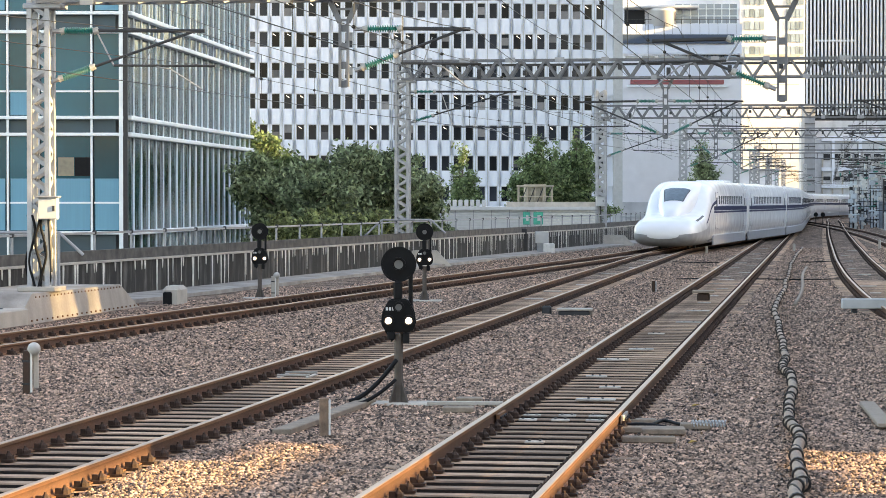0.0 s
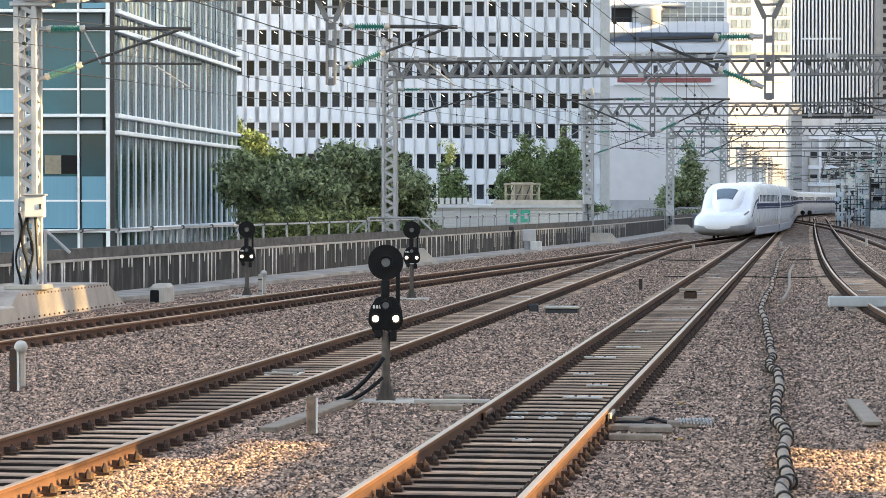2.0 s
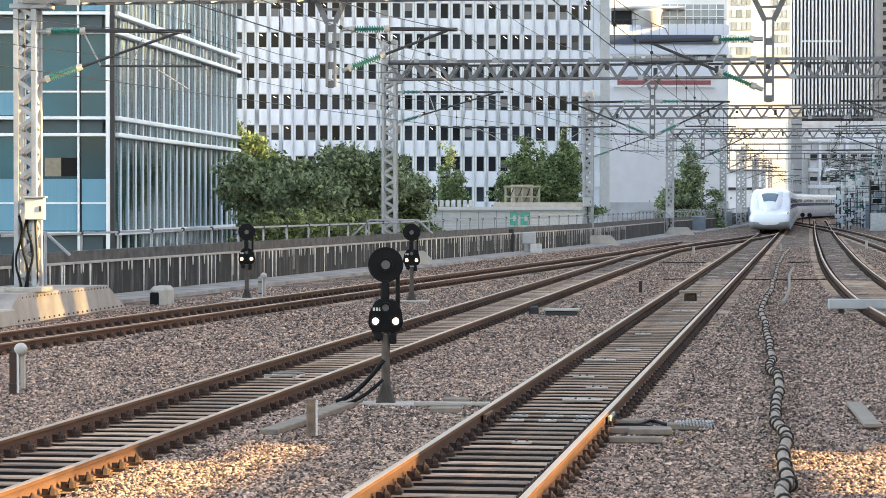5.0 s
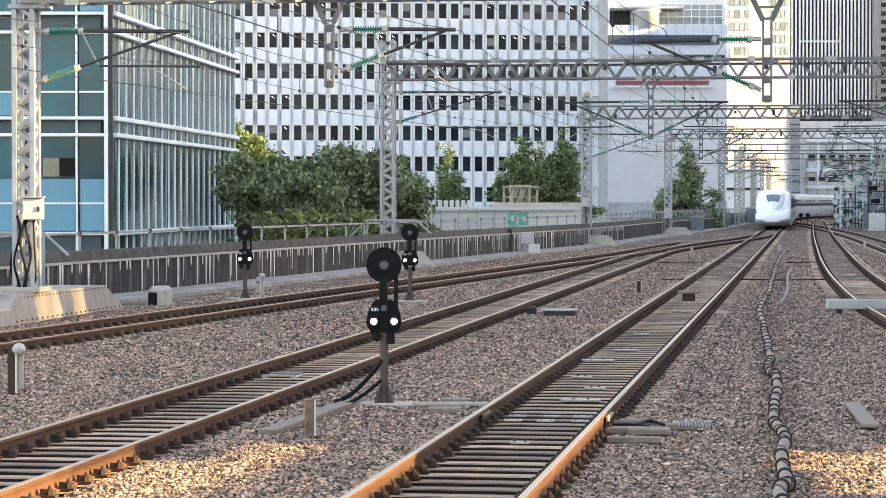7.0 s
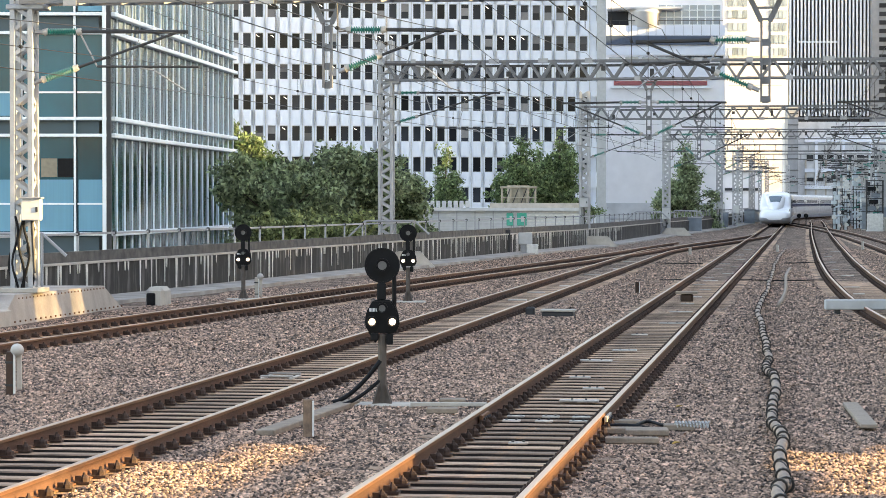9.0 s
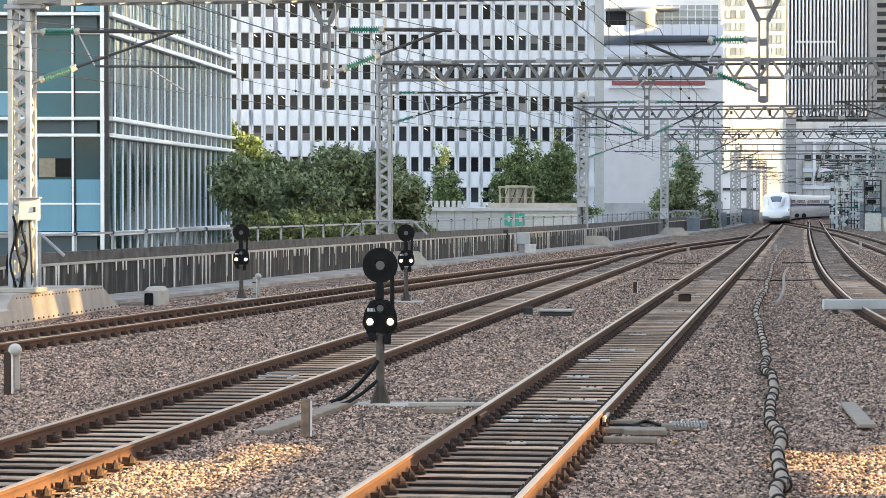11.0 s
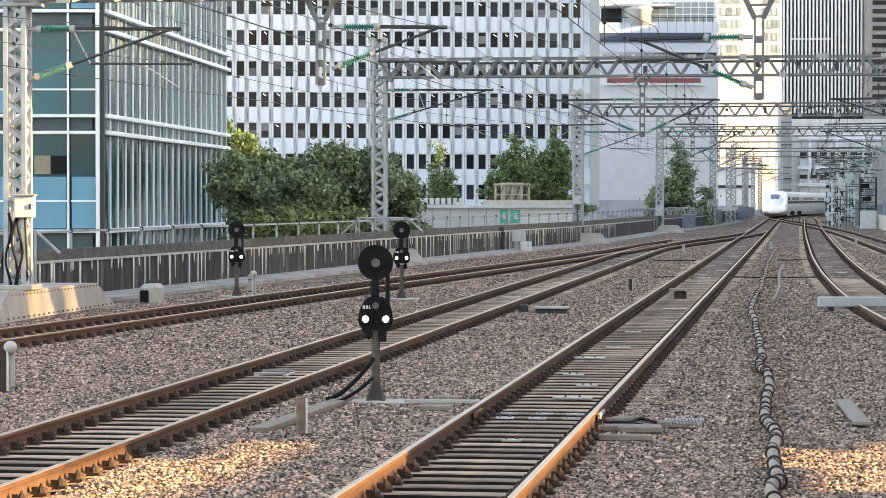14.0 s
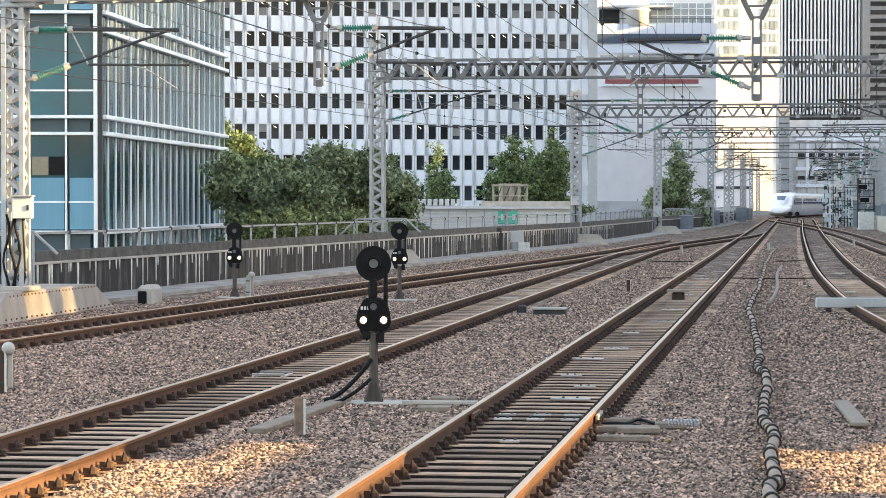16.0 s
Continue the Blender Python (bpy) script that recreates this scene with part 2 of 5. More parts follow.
def stones(name, x0, x1, y0, y1, count, size, seed, fine=True):
    """Loose broken stones lying on the bed, one joined mesh."""
    rg = np.random.default_rng(seed)
    ring5 = [(math.cos(1.2566 * i), math.sin(1.2566 * i), -.55) for i in range(5)]
    if fine:
        base = np.array(ring5 + [(.5, .1, .6), (-.3, .5, .7), (-.25, -.45, .55)], float)
        tri = [(5, 6, 7), (0, 1, 5), (1, 6, 5), (1, 2, 6), (2, 3, 6), (3, 7, 6), (3, 4, 7), (4, 5, 7), (4, 0, 5)]
    else:
        base = np.array(ring5 + [(.1, .05, .75)], float)
        tri = [(0, 1, 5), (1, 2, 5), (2, 3, 5), (3, 4, 5), (4, 0, 5)]
    tri, k = np.array(tri), len(base)
    xs, ys = rg.uniform(x0, x1, count), y0 + (y1 - y0) * rg.uniform(0, 1, count) ** 1.25
    sz = size * rg.uniform(0.55, 1.25, count)
    for ly, lx in BEDS:                # none on the dusty, filled-up beds further along
        on = (np.abs(xs - np.interp(ys, ly, lx, left=1e3, right=1e3)) < 1.2) & (ys > 62)
        xs, ys, sz = xs[~on], ys[~on], sz[~on]
    count = len(xs)
    V = base[None] * (1 + rg.uniform(-.35, .35, (count, k, 3))) * np.stack([rg.uniform(.7, 1.2, count), rg.uniform(.6, 1, count), rg.uniform(.35, .8, count)], 1)[:, None]
    a, b = rg.uniform(0, 6.28, count), rg.uniform(-.7, .7, count)
    ca, sa, cb, sb = np.cos(a), np.sin(a), np.cos(b), np.sin(b)
    X, Y, Z = V[..., 0], V[..., 1], V[..., 2]
    X, Z = X * cb[:, None] - Z * sb[:, None], X * sb[:, None] + Z * cb[:, None]
    X, Y = X * ca[:, None] - Y * sa[:, None], X * sa[:, None] + Y * ca[:, None]
    zz = np.array([BALLAST_Z + lump(px, py) for px, py in zip(xs, ys)]) + sz * 0.34
    co = np.stack([X * sz[:, None] + xs[:, None], Y * sz[:, None] + ys[:, None], Z * sz[:, None] + zz[:, None]], 2).reshape(-1, 3)
    fa = (tri[None] + (np.arange(count) * k)[:, None, None]).reshape(-1, 3)
    me = bpy.data.meshes.new(name)
    me.vertices.add(len(co))
    me.vertices.foreach_set("co", co.ravel())
    me.loops.add(fa.size)
    me.loops.foreach_set("vertex_index", fa.ravel().astype(np.int32))
    me.polygons.add(len(fa))
    me.polygons.foreach_set("loop_start", np.arange(0, fa.size, 3, dtype=np.int32))
    me.update(calc_edges=True)
    me.materials.append(M_STONE)
    return tagged(new(name, me), "broken brown-grey ballast stones lying loose", "gravel", kind="stuff")


# ---- one track: two rails, sleepers, fastenings ----
RAIL = [(-.0725, -.174), (.0725, -.174), (.0725, -.163), (.012, -.148), (.009, -.045), (.034, -.036), (.034, -.006), (-.034, -.006), (-.034, -.036), (-.009, -.045), (-.012, -.148), (-.0725, -.163)]
HEAD = [(-.034, -.007), (.034, -.007), (.033, -.001), (.027, .003), (-.027, .003), (-.033, -.001)]

sl = bmesh.new()
box(sl, (0, 0, -.11), (2.5, .23, .2), .012)
SLEEPER = bpy.data.meshes.new("sleeper")
sl.to_mesh(SLEEPER)
sl.free()
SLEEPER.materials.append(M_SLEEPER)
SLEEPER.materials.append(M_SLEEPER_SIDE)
# Tops keep the wood colour, sides get the painted gap shadow.
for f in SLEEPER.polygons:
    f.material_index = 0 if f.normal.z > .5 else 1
fs = bmesh.new()
box(fs, (.0, 0, .012), (.15, .13, .024))
tube(fs, (.01, 0, .02), (.01, 0, .06), .05, 7, .046)
tube(fs, (.01, 0, .06), (.01, 0, .09), .046, 7, .018)
tube(fs, (.01, 0, .09), (.01, 0, .11), .016, 5, .012)
box(fs, (-.04, -.03, .05), (.06, .03, .06))
box(fs, (.02, .065, .035), (.05, .02, .05))
FASTENING = bpy.data.meshes.new("rail_fastening")
fs.to_mesh(FASTENING)
fs.free()
FASTENING.materials.append(M_FAST)


def joined(name, mesh, mats, material, parent):
    co = np.empty(len(mesh.vertices) * 3)
    mesh.vertices.foreach_get("co", co)
    co = co.reshape(-1, 3)
    fc = [tuple(p.vertices) for p in mesh.polygons]
    vs, fcs = [], []
    for m in mats:
        a = np.array(m)
        k = len(vs)
        vs.extend((co @ a[:3, :3].T + a[:3, 3]).tolist())
        fcs.extend(tuple(i + k for i in f) for f in fc)
    ob = new(name, mesh_of(name, vs, fcs, material))
    for extra in mesh.materials[1:]:
        ob.data.materials.append(extra)
    ob.data.polygons.foreach_set("material_index", [p.material_index for p in mesh.polygons] * len(mats))
    ob.parent = parent
    return tagged(ob, kind="stuff")


def track(label, line, near, y_far, pitch=0.59, turn=0.0):
    t = thing("railway_track", label, "railway track", kind="structure")
    for side in (-1, 1):
        p = offset(line, side * 0.75)
        r = sweep("rail", p, RAIL, M_RUST, t)
        # Web and underside of the head take a darker brown.
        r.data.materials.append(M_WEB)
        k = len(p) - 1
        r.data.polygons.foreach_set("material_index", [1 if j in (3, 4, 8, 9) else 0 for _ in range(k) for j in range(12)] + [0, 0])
        sweep("rail_head", p, HEAD, M_RAILTOP, r)
    ys = np.array([p.y for p in line])
    xs = np.array([p.x for p in line])
    slope = np.gradient(xs, ys)
    far_s, far_f, y, n = [], [], line[0].y + 0.3, 0
    rg = random.Random(int(abs(line[0].x) * 100))
    while y < min(y_far, line[-1].y):
        x, a = np.interp(y, ys, xs), math.atan(np.interp(y, ys, slope))
        m = pose(x, y, -.174, 0, 0, math.degrees(-a) + rg.uniform(-.5, .5) + turn)
        fm = [m @ pose(s * 0.75 + e * .125, rg.uniform(-.01, .01), 0, 0, 0, 0 if e > 0 else 180) for s in (-1, 1) for e in (-1, 1)]
        if y > 19.5 and n < near:
            n += 1
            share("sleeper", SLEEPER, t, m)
            for q in fm:
                share("rail_fastening", FASTENING, t, q)
        else:
            far_s.append(m)
            far_f.extend(fm)
        y += pitch + rg.uniform(-.02, .02)
    if far_s:
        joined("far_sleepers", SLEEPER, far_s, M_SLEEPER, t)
        joined("far_fastenings", FASTENING, far_f, M_FAST, t)
    return t


# ---- the long concrete parapet beside the tracks ----
WALL = curve_through([(-20.6, 48), (-20.0, 60), (-19.0, 75), (-17.95, 91), (-16.2, 118), (-14.9, 135), (-13.4, 153), (-12.5, 175), (-11.4, 212), (-8.9, 262), (-8.3, 300), (-7.6, 360)], 1.0)


def stained_wall_mat():
    m = mat("stained concrete", (0.2, 0.188, 0.17), 0.95, vary=0.3, scale=1.2, bump=0.3, bscale=20)
    n, link = m.node_tree.nodes, m.node_tree.links.new
    b = n["Principled BSDF"]
    src = b.inputs["Base Color"].links[0].from_socket
    co = n.new("ShaderNodeTexCoord")
    mp = n.new("ShaderNodeMapping")
    mp.inputs["Scale"].default_value = (3.6, 3.6, 0.5)
    link(co.outputs["Object"], mp.inputs[0])
    nz = n.new("ShaderNodeTexNoise")
    nz.inputs["Scale"].default_value, nz.inputs["Detail"].default_value, nz.inputs["Roughness"].default_value = 1.0, 7, 0.62
    link(mp.outputs[0], nz.inputs["Vector"])
    rp = n.new("ShaderNodeValToRGB")
    rp.color_ramp.elements[0].position, rp.color_ramp.elements[1].position = 0.5, 0.72
    rp.color_ramp.elements[0].color, rp.color_ramp.elements[1].color = (0.13, 0.12, 0.11, 1), (1, 1, 1, 1)
    link(nz.outputs[0], rp.inputs[0])
    mx = n.new("ShaderNodeMix")
    mx.data_type, mx.blend_type = "RGBA", "MULTIPLY"
    mx.inputs[0].default_value = 0.93
    link(src, mx.inputs[6])
    link(rp.outputs[0], mx.inputs[7])
    link(mx.outputs[2], b.inputs["Base Color"])
    return m


M_STAIN = stained_wall_mat()
M_LIME = mat("lime streak", (0.85, 0.82, 0.76), 0.95, vary=0.3, scale=2.5, rand=0.3, fleck=0.3)
par = thing("parapet_wall", "stained concrete parapet wall with dark streaks", "wall", kind="structure")
sweep("wall_face", WALL, [(-.12, -.45), (.12, -.45), (.12, .84), (-.12, .84)], M_STAIN, par)
sweep("wall_ledge", WALL, [(-.12, .84), (.17, .84), (.17, .9), (-.12, .9)], M_CONC, par)
M_CAP = mat("dark wall cap", (0.15, 0.135, 0.12), 0.95, vary=0.35, scale=3, bump=0.3)
sweep("wall_cap", offset(WALL, -.1), [(-.1, .9), (.1, .9), (.1, 1.18), (-.1, 1.18)], M_CAP, par)
LIMES = []
for k in range(7):
    rl = random.Random(40 + k)
    tall, wide = rl.choice((.3, .5, .8, 1.1, 1.24)) * rl.uniform(.8, 1), rl.uniform(.05, .14)
    lv = []
    for x in (-.012, .012):
        lv += [(x, -wide / 2, 0), (x, wide / 2, 0), (x, wide * .3, -tall * .5), (x, wide * .1, -tall), (x, -wide * .16, -tall * .96), (x, -wide * .38, -tall * .45)]
    lf = [(0, 1, 2, 3, 4, 5), (11, 10, 9, 8, 7, 6)] + [(i, (i + 1) % 6 + 0, (i + 1) % 6 + 6, i + 6) for i in range(6)]
    LIMES.append(mesh_of("lime_streak", lv, lf, M_LIME))
rl = random.Random(8)
for p, q in zip(offset(WALL, .125), offset(WALL, .125)[1:]):
    if 48 < p.y < 175:
        for u in (rl.uniform(0, .5), rl.uniform(.5, 1)):
            if rl.random() < .9:
                e = p.lerp(q, u)
                share("lime_streak", rl.choice(LIMES), par, pose(e.x, e.y, .84, 0, 0, math.degrees(math.atan2(-(q.x - p.x), q.y - p.y))))
# cable walkway of concrete slabs in front of it
M_WALK = mat("worn walkway concrete", (0.47, 0.425, 0.375), .95, vary=.3, scale=1.1, bump=.3, bscale=25, fleck=.2)
walkway = thing("walkway", "pale concrete walkway along the parapet wall", "walkway", kind="structure")
sweep("walkway_slab", [p for p in WALL if p.y > 64], [(.125, -.45), (1.5, -.45), (1.5, -.1), (.125, -.06)], M_WALK, walkway)
hand = thing("handrail", "weathered pale steel handrail along the parapet", "handrail")
HR = [p for p in offset(WALL, -.1) if p.y > 50]
sweep("top_rail", HR, [(-.03, 1.62), (.03, 1.62), (.03, 1.68), (-.03, 1.68)], M_GALV, hand)
postm = boxm((0, 0, 0), (.06, .06, .5))
POST = bpy.data.meshes.new("post")
postm.to_mesh(POST)
postm.free()
POST.materials.append(M_GALV)
cl = boxm((0, 0, 0), (.11, .13, .12), .03)
CLAMP = bpy.data.meshes.new("clamp")
cl.to_mesh(CLAMP)
cl.free()
CLAMP.materials.append(M_DARKSTEEL)
for p in HR[::3]:
    share("post", POST, hand, pose(p.x, p.y, 1.4))
    share("clamp", CLAMP, hand, pose(p.x, p.y, 1.66))


# ---- catenary portals ----
def lattice_part(name, p, length, w, axis, step, parent, material, rp=.035, rl=.018):
    """A lattice member from p along axis ('Z' or 'X'): four corner bars and zigzag lacing."""
    def at(u, a, b):
        return Vector(p) + (Vector((a, b, u)) if axis == "Z" else Vector((u, a, b)))
    h = w / 2
    corners = [(-h, -h), (h, -h), (h, h), (-h, h)]
    for a, b in corners:
        part(name, bar(bmesh.new(), at(0, a, b), at(length, a, b), rp * 2, rp * 2), material, parent)
    lace = bmesh.new()
    n = max(2, round(length / step))
    pairs = [(corners[0], corners[1], 0), (corners[3], corners[2], 0), (corners[1], corners[2], 1), (corners[0], corners[3], 1)]
    if axis == "X":
        pairs = [(corners[0], corners[3], 0), (corners[1], corners[2], 0), (corners[0], corners[1], 1)]
    for a, b, ph in pairs:
        for i in range(n):
            u0, u1 = length * i / n, length * (i + 1) / n
            q, e = (a, b) if (i + ph) % 2 else (b, a)
            bar(lace, at(u0, *q), at(u1, *e), rl, rl * 3.6)
    return tagged(part("lacing", lace, material, parent), kind="stuff")


M_MAST = mat("mast steel", (0.46, 0.465, 0.475), 0.55, 0.2, vary=0.18, scale=2.5, bump=0.15, bscale=20, fleck=0.15)
M_BEAM = mat("beam steel", (0.19, 0.195, 0.21), 0.5, 0.2, vary=0.2, scale=2, fleck=0.15)


def portal(y, x0, x1, zb, zl=0.0, h=.75, top=0.9, beam=True):
    t = thing("catenary_portal", "grey galvanised lattice portal over the tracks", "catenary portal", group="catenary portals")
    lattice_part("column_bar", (x0, y, zl), zb + h + top - zl, .42 if y < 60 else .5, "Z", .29, t, M_MAST, .055 if y < 120 else .08, .026 if y < 120 else .05)
    part("base_plate", boxm((x0, y, zl + .05), (.9, .9, .12), .02), M_CONC, t)
    part("beam_seat", boxm((x0 + .1, y, zb - .1), (.9, .6, .12), .02), M_GALV, t)
    lattice_part("column_bar", (x1, y, -.3), zb + h + .6 + .3, .5, "Z", .36, t, M_MAST, .08, .05)
    if y < 250:
        lattice_part("chord", (x0, y, zb + h / 2), x1 - x0 + .3, h, "X", .5, t, M_BEAM, .042, .028)
        part("cable_tray", boxm(((x0 + x1) / 2 + .8, y - .25, zb + h - .2), (x1 - x0 - 2.5, .2, .09)), M_DARKSTEEL, t, "dark cable tray along the beam")
        rg = random.Random(int(y))
        x = x0 + 1.2
        while x < x1 - 1:
            part("splice_plate", boxm((x, y - h / 2 - .05, zb + rg.choice((0, h))), (rg.uniform(.2, .5), .03, .2)), M_GALV, t)
            part("bracket_plate", boxm((x + .6, y - .3, zb + rg.uniform(.1, .5)), (.16, .25, rg.uniform(.15, .4))), M_DARKSTEEL, t)
            x += rg.uniform(1.4, 2.8)
    elif beam:
        for z in (zb + .1, zb + h):
            part("chord", boxm(((x0 + x1) / 2, y, z), (x1 - x0, .25, .13)), M_BEAM, t)
        x = x0 + .8
        while x < x1 - .5:
            part("beam_post", boxm((x, y, zb + h / 2), (.08, .12, h)), M_BEAM, t)
            x += 1.6
    return t


def hanger(x, y, zt, zb, parent_label="slotted grey steel drop post under a portal beam"):
    t = thing("drop_post", parent_label, "drop post", group="drop posts")
    part("side_bar", bar(bmesh.new(), (x - .09, y, zb), (x - .09, y, zt - .5), .05, .12), M_BEAM, t)
    part("side_bar", bar(bmesh.new(), (x + .09, y, zb), (x + .09, y, zt - .5), .05, .12), M_BEAM, t)
    z = zb + .06
    while z < zt - .6:
        part("batten", boxm((x, y, z), (.14, .02, .16)), M_BEAM, t)
        z += .42
    b = bmesh.new()
    for s in (-1, 1):
        bar(b, (x + s * .09, y, zt - .55), (x + s * .36, y, zt + .02), .05, .12)
    for k, z in enumerate((zt - .5, zt - .25, zt - .03)):
        box(b, (x, y, z), (.22 + .25 * k, .08, .05))
    part("yoke", b, M_BEAM, t)
    return t


def turned(profile, n=10):
    """One skin from (radius, height) pairs turned about z."""
    b = bmesh.new()
    rows = [[b.verts.new((r * math.cos(2 * math.pi * k / n), r * math.sin(2 * math.pi * k / n), z)) for k in range(n)] for r, z in profile]
    for p, q in zip(rows, rows[1:]):
        for k in range(n):
            b.faces.new((p[k], p[(k + 1) % n], q[(k + 1) % n], q[k]))
    b.faces.new(rows[0][::-1])
    b.faces.new(rows[-1])
    return b


def ins_mesh(length):
    n = int(length / .055)
    prof = [(.035, 0)]
    for i in range(n):
        u = .02 + i * (length - .03) / n
        prof += [(.035, u), (.088, u + .006), (.06, u + .026), (.035, u + .03)]
    return turned(prof + [(.035, length)])


M_CAPS = mat("pale cap", (.5, .48, .44), .5, vary=.2, scale=8)


def bracket(x, y, zt, zl, reach, side, tube_r=.032):
    """A cantilever that carries the wires: two tubes on green insulators, a steady arm."""
    t = thing("catenary_bracket", "dark tube cantilever with green ribbed insulators", "bracket", (x, y, 0), 0 if side > 0 else 180, group="catenary brackets")
    tip = Vector((reach * .95, 0, zt - .05))
    low = Vector((.12, 0, zl))
    d = (tip - low).normalized()
    part("insulator", ins_mesh(.75), M_GREEN, t, "green ribbed insulator").matrix_basis = Matrix.Translation((.3, 0, zt)) @ Vector((1, 0, 0)).to_track_quat("Z", "Y").to_matrix().to_4x4()
    part("insulator", ins_mesh(.75), M_GREEN, t, "green ribbed insulator").matrix_basis = Matrix.Translation(low + d * .15) @ d.to_track_quat("Z", "Y").to_matrix().to_4x4()
    for q in (Vector((.27, 0, zt)), Vector((1.05, 0, zt)), low + d * .12, low + d * .9):
        part("insulator_cap", tubem(q - d * .06, q + d * .06, .085, 10, .07), M_CAPS, t, "pale insulator cap")
    part("pivot", tubem((.02, 0, zt), (.32, 0, zt), .05), M_GALV, t)
    part("pivot", tubem((.02, 0, zl - .04), low + d * .17, .05), M_GALV, t)
    part("top_tube", tubem((1.03, 0, zt), (reach + .1, 0, zt - .03), tube_r * 1.35), M_DARKSTEEL, t)
    part("stay_tube", tubem(low + d * .88, tip, tube_r), M_DARKSTEEL, t)
    zr = 5.62
    part("steady_tube", tubem((reach * .42, 0, zr), (reach + .35, 0, zr - .03), tube_r * .85), M_DARKSTEEL, t)
    part("link", tubem((reach * .42, 0, zr), (reach * .3, 0, zt), .02), M_GALV, t)
    part("link", tubem((reach * .62, 0, zr), (reach * .7, 0, zt - .2), .012), M_GALV, t)
    b = tubem((reach * .7, 0, zr - .03), (reach * .8, 0, zr - .1), .02)
    tube(b, (reach * .8, 0, zr - .1), (reach + .05, 0, 5.05), .016)
    part("steady_arm", b, M_GALV, t)
    return t


PORTALS = [(57.3, -17.75, 13.0, 7.08, .45), (106.8, -17.4, 12.0, 7.62, -.1), (158, -13.4, 11.0, 7.6, -.1), (209, -11.1, 9.5, 7.6, -.1), (260, -8.5, 8.5, 7.5, -.1),
           (311, -7.7, 8.2, 7.5, -.1), (361, -7.2, 8.4, 7.5, -.1), (411, -6.0, 9.6, 7.4, -.1), (461, -3.0, 13.0, 7.4, -.1)]
for y, x0, x1, zb, zl in PORTALS:
    portal(y, x0, x1, zb, zl, beam=y < 330)
hanger(-10.68, 57.3, 7.1, 5.1)
hanger(-.87, 57.3, 7.05, 4.72)
hanger(6.6, 57.3, 7.1, 4.8)
bracket(-17.5, 57.3, 6.42, 5.3, 3.5, 1)
bracket(-10.45, 57.3, 6.4, 5.5, 2.55, 1)
bracket(-.98, 57.3, 6.1, 5.02, 2.65, -1)
bracket(6.5, 57.3, 6.2, 5.1, 3.6, -1)
bracket(-17.1, 106.8, 7.1, 5.85, 4.4, 1)
for y in (106.8, 158, 209):
    hanger(-6.4, y, 7.7, 5.1)
    bracket(-6.3, y, 6.65, 5.3, 3.0, 1)
    bracket(-6.5, y, 6.65, 5.3, 3.4 if y < 120 else 1.6, -1)
    hanger(5.6, y, 7.7, 5.1)
    bracket(5.5, y, 6.65, 5.3, 4.1, -1)
for y, x0, x1, zb, zl in PORTALS[4:]:
    bracket(x0 + .3, y, 6.65, 5.3, 4.2, 1)
    bracket(x1 - .3, y, 6.65, 5.3, 5.6, -1)
bracket(-13.1, 158, 6.65, 5.3, 4.0, 1)
bracket(-10.8, 209, 6.65, 5.3, 4.0, 1)


def wire(name, label, pts, r=.009):
    return tagged(part(name, polytube(pts, r), M_WIRE), label, "wire", group="overhead wires")


def catenary(line, y_end):
    """Contact wire, messenger wire and droppers over one track."""
    ys = [p.y for p in line]
    xs = [p.x for p in line]
    t = thing("overhead_line", "thin dark contact and messenger wires over a track", "overhead wire", group="overhead wires")
    sup = [7.0] + [p[0] for p in PORTALS if p[0] < y_end]
    b, c, d = [], [], []
    for y0, y1 in zip(sup, sup[1:]):
        n = 10
        for i in range(n + 1):
            u = i / n
            y = y0 + (y1 - y0) * u
            x = float(np.interp(y, ys, xs))
            m = Vector((x, y, 6.35 - .62 * 4 * u * (1 - u)))
            k = Vector((x, y, 5.02))
            a = Vector((x, y, 5.62 - .25 * 4 * u * (1 - u)))
            if i or not b:
                b.append(m)
                c.append(k)
                d.append(a)
            if 0 < i < n:
                part("dropper", tubem(m, k, .006, 4), M_WIRE, t)
                part("clamp", tubem(a + Vector((0, -.05, 0)), a + Vector((0, .05, 0)), .035, 6), M_WIRE, t)
    part("messenger_wire", polytube(b, .009), M_WIRE, t)
    part("contact_wire", polytube(c, .009), M_WIRE, t)
    part("auxiliary_wire", polytube(d, .007), M_WIRE, t)


for line, ye in ((LINE_A, 470), (LINE_B, 212), (LINE_C, 160), (LINE_D, 420)):
    catenary(line, ye)
for k, (xs, z, sag) in enumerate((((-17.5, -17.5, -13.5, -11.2, -8.6, -7.8, -7.3), 8.9, .7), ((-17.0, -17.1, -13.0, -10.8, -8.2, -7.4, -6.9), 7.9, .6), ((-9, -9, -8.5, -8, -7, -6, -5.5), 8.7, .6), ((3.5, 3.2, 3, 3, 3, 3, 3), 8.8, .5))):
    pts = []
    sup = [(x, p[0]) for x, p in zip(xs, PORTALS)]
    for (xa, ya), (xb, yb) in zip([(xs[0], 5.0)] + sup, sup):
        pts += [Vector((xa + (xb - xa) * u / 8, ya + (yb - ya) * u / 8, z - sag * 4 * (u / 8) * (1 - u / 8))) for u in range(8)]
    wire("feeder_wire", "thin dark feeder cable strung between portals", pts, .011)

